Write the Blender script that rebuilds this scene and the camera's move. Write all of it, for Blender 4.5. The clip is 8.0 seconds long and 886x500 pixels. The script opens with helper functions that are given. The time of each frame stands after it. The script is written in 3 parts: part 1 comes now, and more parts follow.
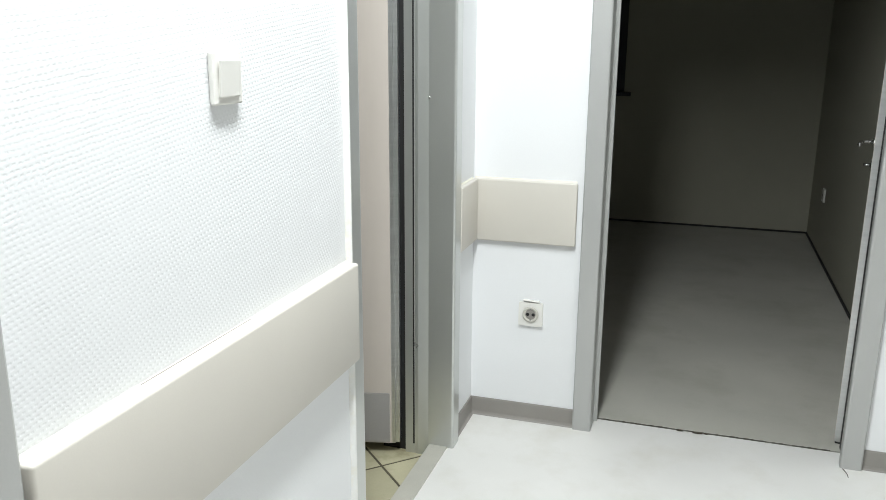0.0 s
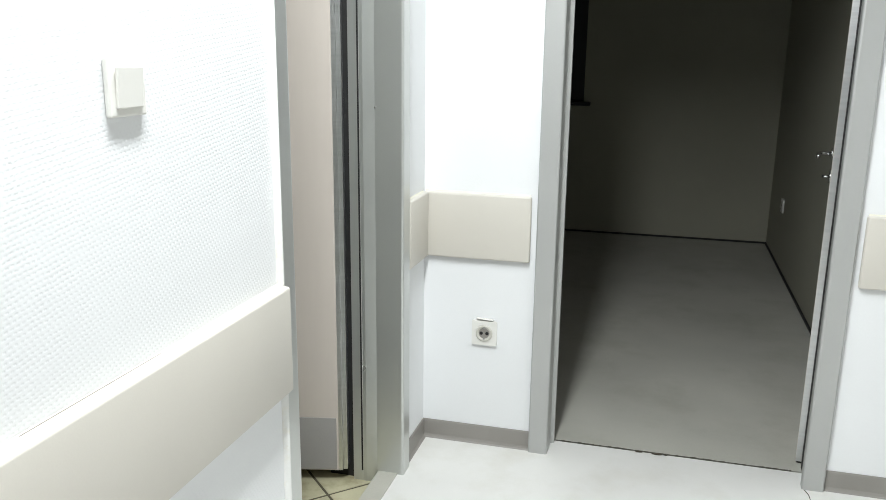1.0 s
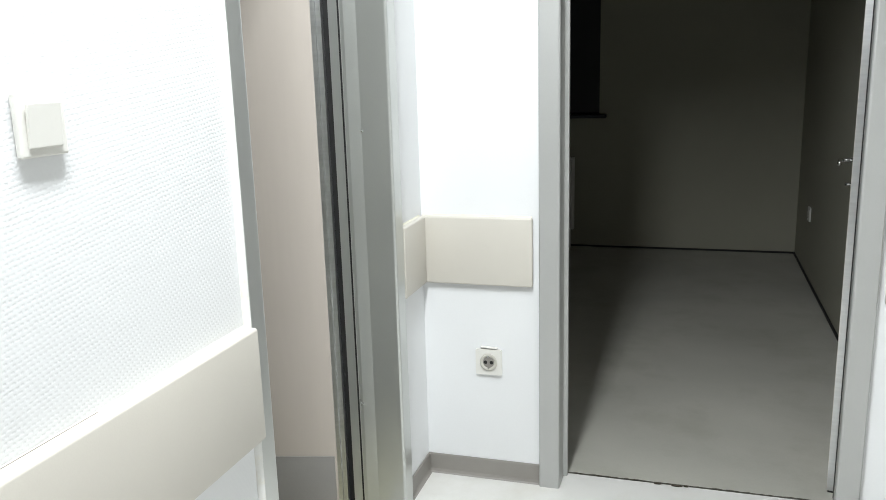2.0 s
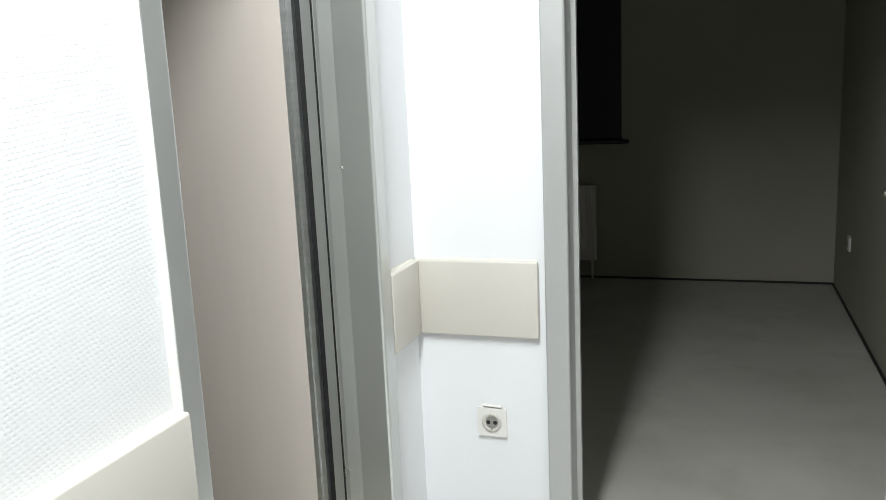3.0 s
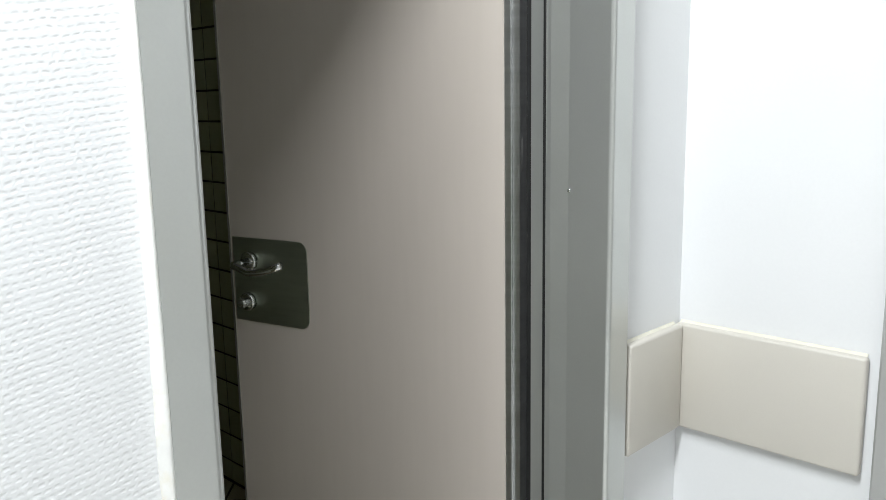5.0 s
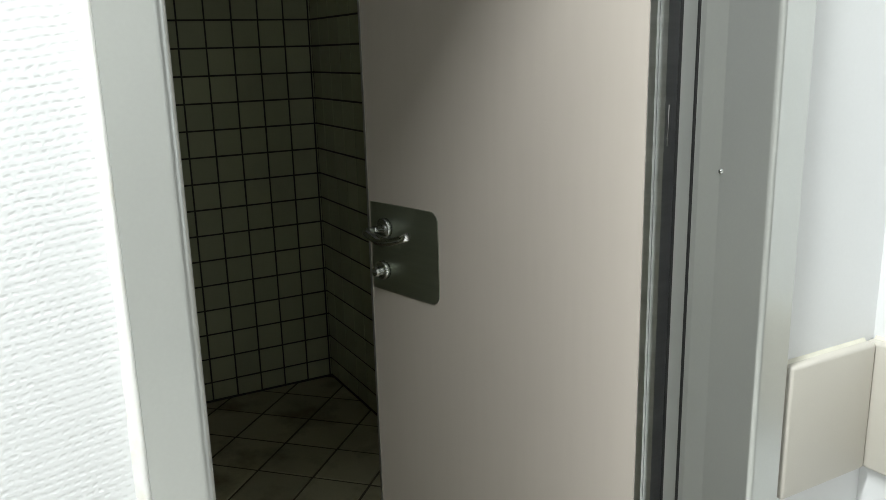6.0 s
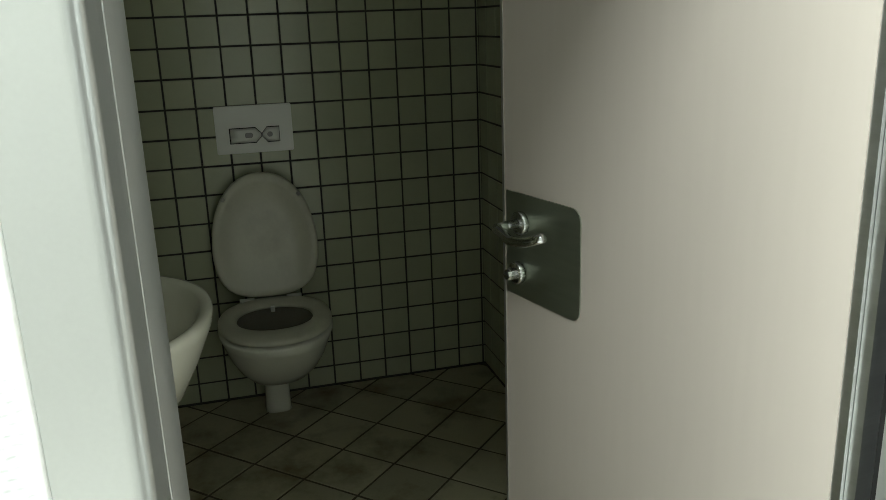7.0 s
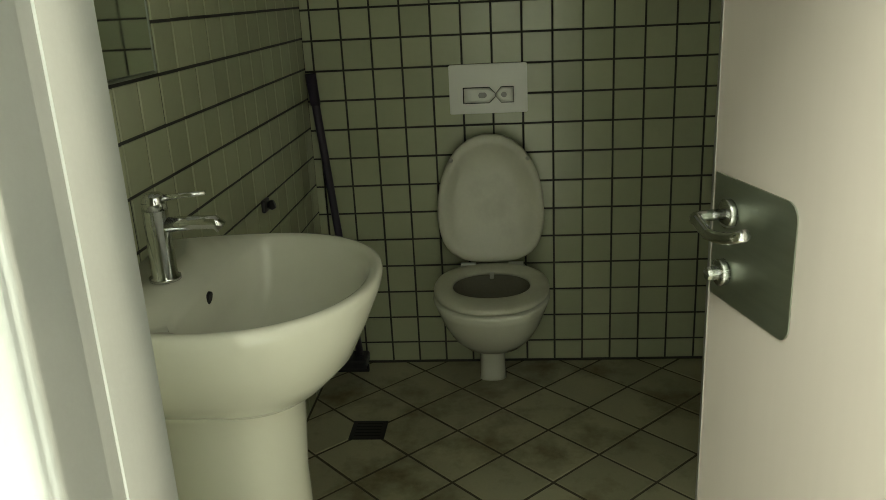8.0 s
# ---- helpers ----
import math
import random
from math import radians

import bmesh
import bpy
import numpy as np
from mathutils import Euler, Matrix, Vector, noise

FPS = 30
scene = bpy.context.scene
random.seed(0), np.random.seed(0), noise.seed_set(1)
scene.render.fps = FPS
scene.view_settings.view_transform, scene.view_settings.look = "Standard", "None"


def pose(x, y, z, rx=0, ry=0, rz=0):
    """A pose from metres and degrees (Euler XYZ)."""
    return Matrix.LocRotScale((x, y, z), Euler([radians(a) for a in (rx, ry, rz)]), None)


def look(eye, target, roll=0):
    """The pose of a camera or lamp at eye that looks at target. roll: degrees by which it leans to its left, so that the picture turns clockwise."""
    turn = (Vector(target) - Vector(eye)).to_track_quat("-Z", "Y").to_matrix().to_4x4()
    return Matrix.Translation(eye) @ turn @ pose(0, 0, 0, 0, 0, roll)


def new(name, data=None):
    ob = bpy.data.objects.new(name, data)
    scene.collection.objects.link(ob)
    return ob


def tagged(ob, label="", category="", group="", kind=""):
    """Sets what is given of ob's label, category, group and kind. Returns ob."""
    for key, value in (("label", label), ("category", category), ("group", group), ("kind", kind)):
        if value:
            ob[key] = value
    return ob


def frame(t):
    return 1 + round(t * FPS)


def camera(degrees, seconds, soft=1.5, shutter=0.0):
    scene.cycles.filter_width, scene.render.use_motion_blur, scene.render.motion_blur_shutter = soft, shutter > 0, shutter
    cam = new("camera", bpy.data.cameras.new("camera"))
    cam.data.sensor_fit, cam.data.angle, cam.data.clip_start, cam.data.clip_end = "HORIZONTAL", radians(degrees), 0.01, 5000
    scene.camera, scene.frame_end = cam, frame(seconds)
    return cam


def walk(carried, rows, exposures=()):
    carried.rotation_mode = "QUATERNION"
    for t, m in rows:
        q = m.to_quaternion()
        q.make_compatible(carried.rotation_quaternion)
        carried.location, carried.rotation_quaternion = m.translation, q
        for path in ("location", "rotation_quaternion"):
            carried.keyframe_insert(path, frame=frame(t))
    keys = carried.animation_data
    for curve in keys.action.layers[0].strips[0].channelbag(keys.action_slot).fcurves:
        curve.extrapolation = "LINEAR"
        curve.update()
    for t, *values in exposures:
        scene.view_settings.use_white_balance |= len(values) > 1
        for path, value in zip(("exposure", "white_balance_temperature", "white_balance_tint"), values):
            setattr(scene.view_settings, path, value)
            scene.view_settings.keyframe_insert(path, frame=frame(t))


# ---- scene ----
cam = camera(57.2, 8.0, soft=0.8)
PATH = [
    (0, (0.703, -2.573, 1.274), (0.121, -0.724, 0.78), 0.4),
    (0.5, (0.69, -2.498, 1.272), (0.19, -0.62, 0.798), 0.9),
    (1, (0.718, -2.447, 1.271), (0.215, -0.569, 0.798), 0.7),
    (1.5, (0.757, -2.395, 1.272), (0.217, -0.524, 0.817), -0.6),
    (3, (0.794, -2.031, 1.276), (0.145, -0.176, 0.904), -2.6),
    (3.5, (0.787, -1.868, 1.284), (0.02, -0.052, 0.951), -2.0),
    (4, (0.827, -1.701, 1.285), (-0.173, -0.005, 0.934), -1.1),
    (4.5, (0.784, -1.55, 1.267), (-0.419, 0.008, 0.914), -1.2),
    (5.8, (0.718, -1.196, 1.288), (-0.925, -0.146, 0.845), -1.1),
    (6, (0.721, -1.143, 1.29), (-0.985, -0.215, 0.813), -1.5),
    (6.5, (0.626, -1.042, 1.273), (-1.175, -0.343, 0.755), -2.1),
    (7, (0.503, -0.947, 1.277), (-1.357, -0.449, 0.735), -2.0),
    (7.5, (0.424, -0.829, 1.261), (-1.484, -0.665, 0.685), -2.1),
    (8, (0.368, -0.776, 1.258), (-1.531, -0.941, 0.652), -2.9),
]

EXPOSURES = [(0.0, -0.18, 6200, 6), (0.5, -0.09, 6200, 6), (3.0, -0.12, 6200, 7), (3.5, -0.18, 6200, 7), (4.5, -0.27, 6150, 8), (6.0, -0.18, 6300, 4), (6.5, -0.08, 6350, 1), (7.0, 0.24, 6350, -3), (7.5, 0.76, 6800, -6), (8.0, 1.17, 7250, -8)]
walk(cam, [(t, look(e, g, r)) for t, e, g, r in PATH], exposures=EXPOSURES)

# ---- light: night outside, one ceiling luminaire in the corridor ----
night = bpy.data.worlds.new("night")
night.use_nodes = True
night.node_tree.nodes["Background"].inputs[0].default_value = (0.02, 0.025, 0.04, 1)
night.node_tree.nodes["Background"].inputs[1].default_value = 0.05
scene.world = night


def area_lamp(name, place, size_x, size_y, watts, colour):
    data = bpy.data.lights.new(name, "AREA")
    data.shape, data.size, data.size_y = "RECTANGLE", size_x, size_y
    data.energy, data.color = watts, colour
    lamp = new(name, data)
    lamp.location = place
    return lamp


area_lamp("corridor_light", (0.38, -1.62, 2.56), 0.18, 1.2, 76, (1.0, 0.99, 0.975))


# ---- materials ----
def material(name):
    m = bpy.data.materials.new(name)
    m.use_nodes = True
    return m, m.node_tree.nodes, m.node_tree.links, m.node_tree.nodes["Principled BSDF"]


def surface(name, colour, rough=0.5, metal=0.0, vary=0.08, scale=6.0, fine=120.0, bump=0.05, depth=0.001,
            per_piece=0.0, island=0.0, stain=None, stain_amount=0.0, stain_scale=3.0, stretch=(1, 1, 1), coat=0.0):
    """A surface with large and fine variation in tone and roughness, fine relief and, if asked, stains."""
    m, nodes, links, bsdf = material(name)
    tc = nodes.new("ShaderNodeNewGeometry")
    mp = nodes.new("ShaderNodeMapping")
    mp.inputs["Scale"].default_value = stretch
    links.new(tc.outputs["Position"], mp.inputs["Vector"])
    big = nodes.new("ShaderNodeTexNoise")
    big.inputs["Scale"].default_value, big.inputs["Detail"].default_value = scale, 5
    small = nodes.new("ShaderNodeTexNoise")
    small.inputs["Scale"].default_value, small.inputs["Detail"].default_value = fine, 3
    for n in (big, small):
        links.new(mp.outputs["Vector"], n.inputs["Vector"])
    add = nodes.new("ShaderNodeMath")
    add.operation = "MULTIPLY_ADD"
    add.inputs[1].default_value = 0.35
    links.new(small.outputs["Fac"], add.inputs[0])
    links.new(big.outputs["Fac"], add.inputs[2])
    ramp = nodes.new("ShaderNodeMapRange")
    ramp.inputs["From Min"].default_value, ramp.inputs["From Max"].default_value = 0.35, 1.0
    ramp.inputs["To Min"].default_value, ramp.inputs["To Max"].default_value = 1 - vary, 1 + vary
    links.new(add.outputs[0], ramp.inputs["Value"])
    value = ramp.outputs["Result"]
    if per_piece or island:
        if per_piece:
            info = nodes.new("ShaderNodeObjectInfo")
            rnd, amount = info.outputs["Random"], per_piece
        else:
            info = nodes.new("ShaderNodeNewGeometry")
            rnd, amount = info.outputs["Random Per Island"], island
        pr = nodes.new("ShaderNodeMapRange")
        pr.inputs["To Min"].default_value, pr.inputs["To Max"].default_value = 1 - amount, 1 + amount
        links.new(rnd, pr.inputs["Value"])
        mul = nodes.new("ShaderNodeMath")
        mul.operation = "MULTIPLY"
        links.new(value, mul.inputs[0])
        links.new(pr.outputs["Result"], mul.inputs[1])
        value = mul.outputs[0]
    tint = nodes.new("ShaderNodeVectorMath")
    tint.operation = "SCALE"
    tint.inputs[0].default_value = colour
    links.new(value, tint.inputs["Scale"])
    out = tint.outputs["Vector"]
    if stain:
        blot = nodes.new("ShaderNodeTexNoise")
        blot.inputs["Scale"].default_value, blot.inputs["Detail"].default_value = stain_scale, 7
        blot.inputs["Roughness"].default_value = 0.62
        links.new(tc.outputs["Position"], blot.inputs["Vector"])
        cut = nodes.new("ShaderNodeMapRange")
        cut.inputs["From Min"].default_value, cut.inputs["From Max"].default_value = 0.5, 0.72
        cut.inputs["To Max"].default_value = stain_amount
        links.new(blot.outputs["Fac"], cut.inputs["Value"])
        mix = nodes.new("ShaderNodeMix")
        mix.data_type = "RGBA"
        mix.inputs["B"].default_value = (*stain, 1)
        links.new(cut.outputs["Result"], mix.inputs["Factor"])
        links.new(out, mix.inputs["A"])
        out = mix.outputs["Result"]
    links.new(out, bsdf.inputs["Base Color"])
    rr = nodes.new("ShaderNodeMapRange")
    rr.inputs["To Min"].default_value, rr.inputs["To Max"].default_value = max(0.02, rough - 0.08), min(1, rough + 0.08)
    links.new(big.outputs["Fac"], rr.inputs["Value"])
    links.new(rr.outputs["Result"], bsdf.inputs["Roughness"])
    bsdf.inputs["Metallic"].default_value = metal
    bsdf.inputs["Coat Weight"].default_value = coat
    if bump:
        b = nodes.new("ShaderNodeBump")
        b.inputs["Strength"].default_value, b.inputs["Distance"].default_value = bump, depth
        links.new(small.outputs["Fac"], b.inputs["Height"])
        links.new(b.outputs["Normal"], bsdf.inputs["Normal"])
    return m


def woven_wallpaper(name, colour):
    """White painted woven glass-fibre wallpaper: slanting rows of short grooves, staggered from row to row."""
    m, nodes, links, bsdf = material(name)
    tc = nodes.new("ShaderNodeTexCoord")

    def calc(operation, a, b=None, c=None):
        node = nodes.new("ShaderNodeMath")
        node.operation = operation
        for socket, value in zip(node.inputs, (a, b, c)):
            if value is None:
                continue
            if isinstance(value, (int, float)):
                socket.default_value = value
            else:
                links.new(value, socket)
        return node.outputs[0]

    def ramp(value, lo, hi, to_lo, to_hi):
        node = nodes.new("ShaderNodeMapRange")
        node.interpolation_type = "SMOOTHSTEP"
        for key, v in zip(("From Min", "From Max", "To Min", "To Max"), (lo, hi, to_lo, to_hi)):
            node.inputs[key].default_value = v
        links.new(value, node.inputs["Value"])
        return node.outputs["Result"]

    def cloud(scale, detail):
        node = nodes.new("ShaderNodeTexNoise")
        node.inputs["Scale"].default_value, node.inputs["Detail"].default_value = scale, detail
        links.new(tc.outputs["Object"], node.inputs["Vector"])
        return node.outputs["Fac"]

    sep = nodes.new("ShaderNodeSeparateXYZ")
    links.new(tc.outputs["Object"], sep.inputs[0])
    wob = cloud(60, 2)
    row = calc("MULTIPLY_ADD", calc("MULTIPLY_ADD", sep.outputs["Y"], -0.13, sep.outputs["Z"]), 1 / 0.0070, calc("MULTIPLY", wob, 0.7))
    along = calc("MULTIPLY_ADD", sep.outputs["Y"], 1 / 0.0090, calc("MULTIPLY_ADD", calc("FLOOR", row), 0.47, calc("MULTIPLY", cloud(95, 1), 0.5)))
    across = ramp(calc("ABSOLUTE", calc("SUBTRACT", calc("FRACT", row), 0.5)), 0.05, 0.36, 1.0, 0.0)
    length = ramp(calc("ABSOLUTE", calc("SUBTRACT", calc("FRACT", along), 0.5)), 0.10, 0.44, 1.0, 0.0)
    worn = ramp(cloud(40, 2), 0.35, 0.65, 0.55, 1.0)
    groove = calc("MULTIPLY", calc("MULTIPLY", across, length), worn)
    height = calc("SUBTRACT", 1.0, groove)
    b = nodes.new("ShaderNodeBump")
    b.inputs["Strength"].default_value, b.inputs["Distance"].default_value = 0.19, 0.0016
    links.new(height, b.inputs["Height"])
    links.new(b.outputs["Normal"], bsdf.inputs["Normal"])
    big = nodes.new("ShaderNodeTexNoise")
    big.inputs["Scale"].default_value, big.inputs["Detail"].default_value = 1.7, 5
    links.new(tc.outputs["Object"], big.inputs["Vector"])
    mr = nodes.new("ShaderNodeMapRange")
    mr.inputs["To Min"].default_value, mr.inputs["To Max"].default_value = 0.95, 1.03
    links.new(big.outputs["Fac"], mr.inputs["Value"])
    tint = nodes.new("ShaderNodeVectorMath")
    tint.operation = "SCALE"
    tint.inputs[0].default_value = colour
    links.new(mr.outputs["Result"], tint.inputs["Scale"])
    links.new(tint.outputs["Vector"], bsdf.inputs["Base Color"])
    bsdf.inputs["Roughness"].default_value = 0.62
    return m


def plain_metal(name, colour, rough, brushed=0.0):
    return surface(name, colour, rough, 1.0, vary=0.1, scale=9, fine=300, bump=brushed, depth=0.0004, stretch=(1, 1, 12))


M_WALL = woven_wallpaper("woven_white_wallpaper", (0.80, 0.81, 0.82))
M_PLASTER = surface("white_smooth_plaster", (0.80, 0.81, 0.82), 0.7, vary=0.03, scale=2.5, fine=160, bump=0.12)
# grey for the added, unseen corridor walls, so less light bounces back
M_UNSEEN_WALL = surface("unseen_wall_grey", (0.55, 0.55, 0.53), 0.7, vary=0.04, scale=2.5, fine=160, bump=0.12)
# wall colour darkened to carry part of the unlit room's dimness
M_ROOM = surface("dimmed_emulsion", (0.35, 0.342, 0.275), 0.8, vary=0.06, scale=1.6, fine=160, bump=0.2)
M_CEIL = surface("ceiling_paint", (0.78, 0.78, 0.77), 0.8, vary=0.03, bump=0.1)
M_VINYL = surface("pale_vinyl_floor", (0.72, 0.715, 0.69), 0.42, vary=0.06, scale=3.0, fine=240, bump=0.06,
                  stain=(0.58, 0.56, 0.49), stain_amount=0.4, stain_scale=4.5)
M_ROOMFLOOR = surface("blotchy_grey_vinyl_floor", (0.42, 0.415, 0.37), 0.6, vary=0.12, scale=2.2, fine=200, bump=0.08,
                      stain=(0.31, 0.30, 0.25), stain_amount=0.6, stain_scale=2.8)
M_FRAME = surface("silver_grey_painted_steel", (0.60, 0.615, 0.595), 0.30, 0.7, vary=0.05, scale=3, fine=260, bump=0.06,
                  stain=(0.48, 0.48, 0.47), stain_amount=0.3, stain_scale=2.0)
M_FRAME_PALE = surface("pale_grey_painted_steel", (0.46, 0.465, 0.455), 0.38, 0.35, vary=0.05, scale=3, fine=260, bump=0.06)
M_RAIL = surface("beige_rail_board", (0.605, 0.578, 0.522), 0.45, vary=0.04, scale=4, fine=300, bump=0.08)
M_SKIRT = surface("grey_vinyl_skirting", (0.27, 0.255, 0.235), 0.5, vary=0.08, scale=8, fine=260, bump=0.06)
M_DOOR = surface("beige_door_laminate", (0.552, 0.500, 0.450), 0.5, vary=0.05, scale=2, fine=60, bump=0.05, stretch=(1, 1, 0.08))
M_KICK = surface("grey_kick_board", (0.33, 0.32, 0.31), 0.4, vary=0.08, scale=5, fine=220, bump=0.05)
M_EDGE = plain_metal("door_edge_aluminium", (0.66, 0.67, 0.67), 0.34, 0.02)
M_RUBBER = surface("black_rubber", (0.012, 0.012, 0.012), 0.6, vary=0.2)
M_STEEL = plain_metal("brushed_steel", (0.56, 0.57, 0.56), 0.26, 0.1)
M_PLATE = plain_metal("dull_steel_plate", (0.42, 0.455, 0.385), 0.42, 0.15)
M_CHROME = plain_metal("chrome", (0.66, 0.67, 0.67), 0.12)
M_PLASTIC = surface("white_switch_plastic", (0.77, 0.76, 0.72), 0.35, vary=0.02, bump=0.0)
M_PLASTIC_IN = surface("shaded_socket_plastic", (0.56, 0.545, 0.49), 0.4, vary=0.02, bump=0.0)
M_HOLE = surface("dark_hole", (0.01, 0.01, 0.01), 0.7, vary=0.1, bump=0.0)
M_CERAMIC = surface("white_glazed_ceramic", (0.79, 0.785, 0.675), 0.14, vary=0.03, scale=3, fine=40, bump=0.0, coat=0.4)
M_SEAT = surface("worn_white_seat_plastic", (0.70, 0.685, 0.56), 0.32, vary=0.08, scale=5, fine=90, bump=0.02,
                 stain=(0.42, 0.39, 0.30), stain_amount=0.4, stain_scale=6)
# darkened glaze paints in the shade deep inside the toilet bowl
M_BOWL_SHADE = surface("bowl_shade_glaze", (0.30, 0.285, 0.22), 0.25, vary=0.2, scale=9, bump=0.0)
M_FLUSH = surface("white_flush_plastic", (0.86, 0.86, 0.80), 0.3, vary=0.03, bump=0.0)
M_TILE = surface("pale_glazed_tile", (0.455, 0.475, 0.322), 0.22, vary=0.05, scale=5, fine=60, bump=0.03, per_piece=0.07,
                 stain=(0.33, 0.32, 0.25), stain_amount=0.3, stain_scale=4)
M_TILE_REST = surface("pale_glazed_tile_rest", (0.455, 0.475, 0.322), 0.22, vary=0.05, scale=5, fine=60, bump=0.03, island=0.07,
                      stain=(0.33, 0.32, 0.25), stain_amount=0.3, stain_scale=4)
M_GROUT = surface("dark_grout", (0.045, 0.045, 0.036), 0.9, vary=0.2, scale=12, fine=300, bump=0.2)
M_FTILE = surface("stained_floor_tile", (0.45, 0.425, 0.288), 0.36, vary=0.13, scale=7, fine=140, bump=0.06, per_piece=0.12,
                  stain=(0.13, 0.095, 0.03), stain_amount=0.95, stain_scale=4.2)
M_FGROUT = surface("dirty_floor_grout", (0.095, 0.085, 0.056), 0.9, vary=0.25, scale=12, fine=300, bump=0.2)
M_DARKPLASTIC = surface("black_plastic", (0.016, 0.015, 0.02), 0.4, vary=0.2)
M_STICK = surface("dark_violet_handle", (0.03, 0.022, 0.045), 0.4, vary=0.2)
M_CAULK = surface("yellowed_caulk", (0.72, 0.70, 0.60), 0.6, vary=0.12, scale=20, bump=0.1)
M_FILLET = surface("painted_filler", (0.80, 0.80, 0.78), 0.6, vary=0.06, scale=25, fine=140, bump=0.3, stain=(0.74, 0.70, 0.56), stain_amount=0.6, stain_scale=30)
M_RADIATOR = surface("white_radiator_enamel", (0.66, 0.65, 0.61), 0.35, vary=0.03, bump=0.0)
M_THRESH = surface("worn_threshold_strip", (0.44, 0.43, 0.38), 0.45, vary=0.12, scale=9, fine=200, bump=0.08)
M_CRUMB = surface("dark_debris", (0.07, 0.06, 0.045), 0.9, vary=0.3)
M_NIGHT = surface("night_shutter_grey", (0.012, 0.012, 0.014), 0.5, vary=0.2)


def mirror_material():
    m, nodes, links, bsdf = material("silvered_mirror")
    bsdf.inputs["Base Color"].default_value = (0.80, 0.84, 0.80, 1)
    bsdf.inputs["Metallic"].default_value = 1.0
    n = nodes.new("ShaderNodeTexNoise")
    n.inputs["Scale"].default_value = 8
    mr = nodes.new("ShaderNodeMapRange")
    mr.inputs["To Min"].default_value, mr.inputs["To Max"].default_value = 0.015, 0.05
    links.new(n.outputs["Fac"], mr.inputs["Value"])
    links.new(mr.outputs["Result"], bsdf.inputs["Roughness"])
    return m


def glass_material():
    m, nodes, links, bsdf = material("window_glass")
    bsdf.inputs["Transmission Weight"].default_value = 1.0
    bsdf.inputs["Roughness"].default_value = 0.02
    bsdf.inputs["IOR"].default_value = 1.45
    return m


M_MIRROR, M_GLASS = mirror_material(), glass_material()


# ---- mesh helpers ----
def mesh_object(name, bm, mat, smooth=False):
    bmesh.ops.recalc_face_normals(bm, faces=bm.faces)
    me = bpy.data.meshes.new(name)
    bm.to_mesh(me)
    bm.free()
    me.materials.append(mat)
    for p in me.polygons:
        p.use_smooth = smooth
    return new(name, me)


def part(name, bm, mat, parent, label="", smooth=False):
    ob = mesh_object(name, bm, mat, smooth)
    ob.parent = parent
    if label:
        ob["label"] = label
    return ob


def thing(name, label, category, at=None, group="", kind=""):
    ob = new(name)
    ob.empty_display_size = 0.05
    if at is not None:
        ob.matrix_basis = at
    return tagged(ob, label, category, group, kind)


def box(bm, lo, hi, bevel=0.0, segments=2):
    """A box between two corners, its edges rounded; added to bm."""
    c = [(a + b) / 2 for a, b in zip(lo, hi)]
    s = [abs(b - a) for a, b in zip(lo, hi)]
    made = bmesh.ops.create_cube(bm, size=1, matrix=Matrix.LocRotScale(c, None, s))
    if bevel:
        edges = {e for v in made["verts"] for e in v.link_edges}
        bmesh.ops.bevel(bm, geom=list(edges), offset=bevel, segments=segments, affect="EDGES", profile=0.5)
    return bm


def boxed(lo, hi, bevel=0.0, segments=2):
    return box(bmesh.new(), lo, hi, bevel, segments)


def loft(rings, caps=(True, True), closed=True):
    """A skin over rings of equally many points."""
    bm = bmesh.new()
    vs = [[bm.verts.new(p) for p in ring] for ring in rings]
    n = len(rings[0])
    for a, b in zip(vs, vs[1:]):
        for i in range(n if closed else n - 1):
            j = (i + 1) % n
            bm.faces.new((a[i], a[j], b[j], b[i]))
    if caps[0]:
        bm.faces.new(vs[0])
    if caps[1]:
        bm.faces.new(vs[-1])
    return bm


def prism(outline, z0, z1):
    """An upright prism over an outline in plan."""
    return loft([[(x, y, z0) for x, y in outline], [(x, y, z1) for x, y in outline]])


def slab(outline, depth, place):
    """A plate: an outline in a plane, thickened; place turns (u, v, w) into a point."""
    return loft([[place(u, v, 0) for u, v in outline], [place(u, v, depth) for u, v in outline]])


def rounded(u0, v0, u1, v1, radii, steps=6):
    """A rectangle with the four corner radii (u0v0, u1v0, u1v1, u0v1)."""
    out = []
    for (cu, cv, su, sv, a0), r in zip(((u0, v0, 1, 1, 180), (u1, v0, -1, 1, 270), (u1, v1, -1, -1, 0), (u0, v1, 1, -1, 90)), radii):
        if r <= 0:
            out.append((cu, cv))
            continue
        for k in range(steps + 1):
            a = radians(a0 + 90 * k / steps)
            out.append((cu + su * r + r * math.cos(a), cv + sv * r + r * math.sin(a)))
    return out


def tube(points, radius, sides=12, caps=True):
    """A round bar along points, with one radius or one for each point."""
    rings = []
    pts = [Vector(p) for p in points]
    rad = radius if isinstance(radius, (list, tuple)) else [radius] * len(pts)
    up = None
    for i, p in enumerate(pts):
        d = (pts[min(i + 1, len(pts) - 1)] - pts[max(i - 1, 0)]).normalized()
        if up is None:
            up = d.orthogonal().normalized()
        up = (up - d * up.dot(d)).normalized()
        side = d.cross(up)
        rings.append([p + rad[i] * (math.cos(2 * math.pi * k / sides) * up + math.sin(2 * math.pi * k / sides) * side) for k in range(sides)])
    return loft(rings, (caps, caps))


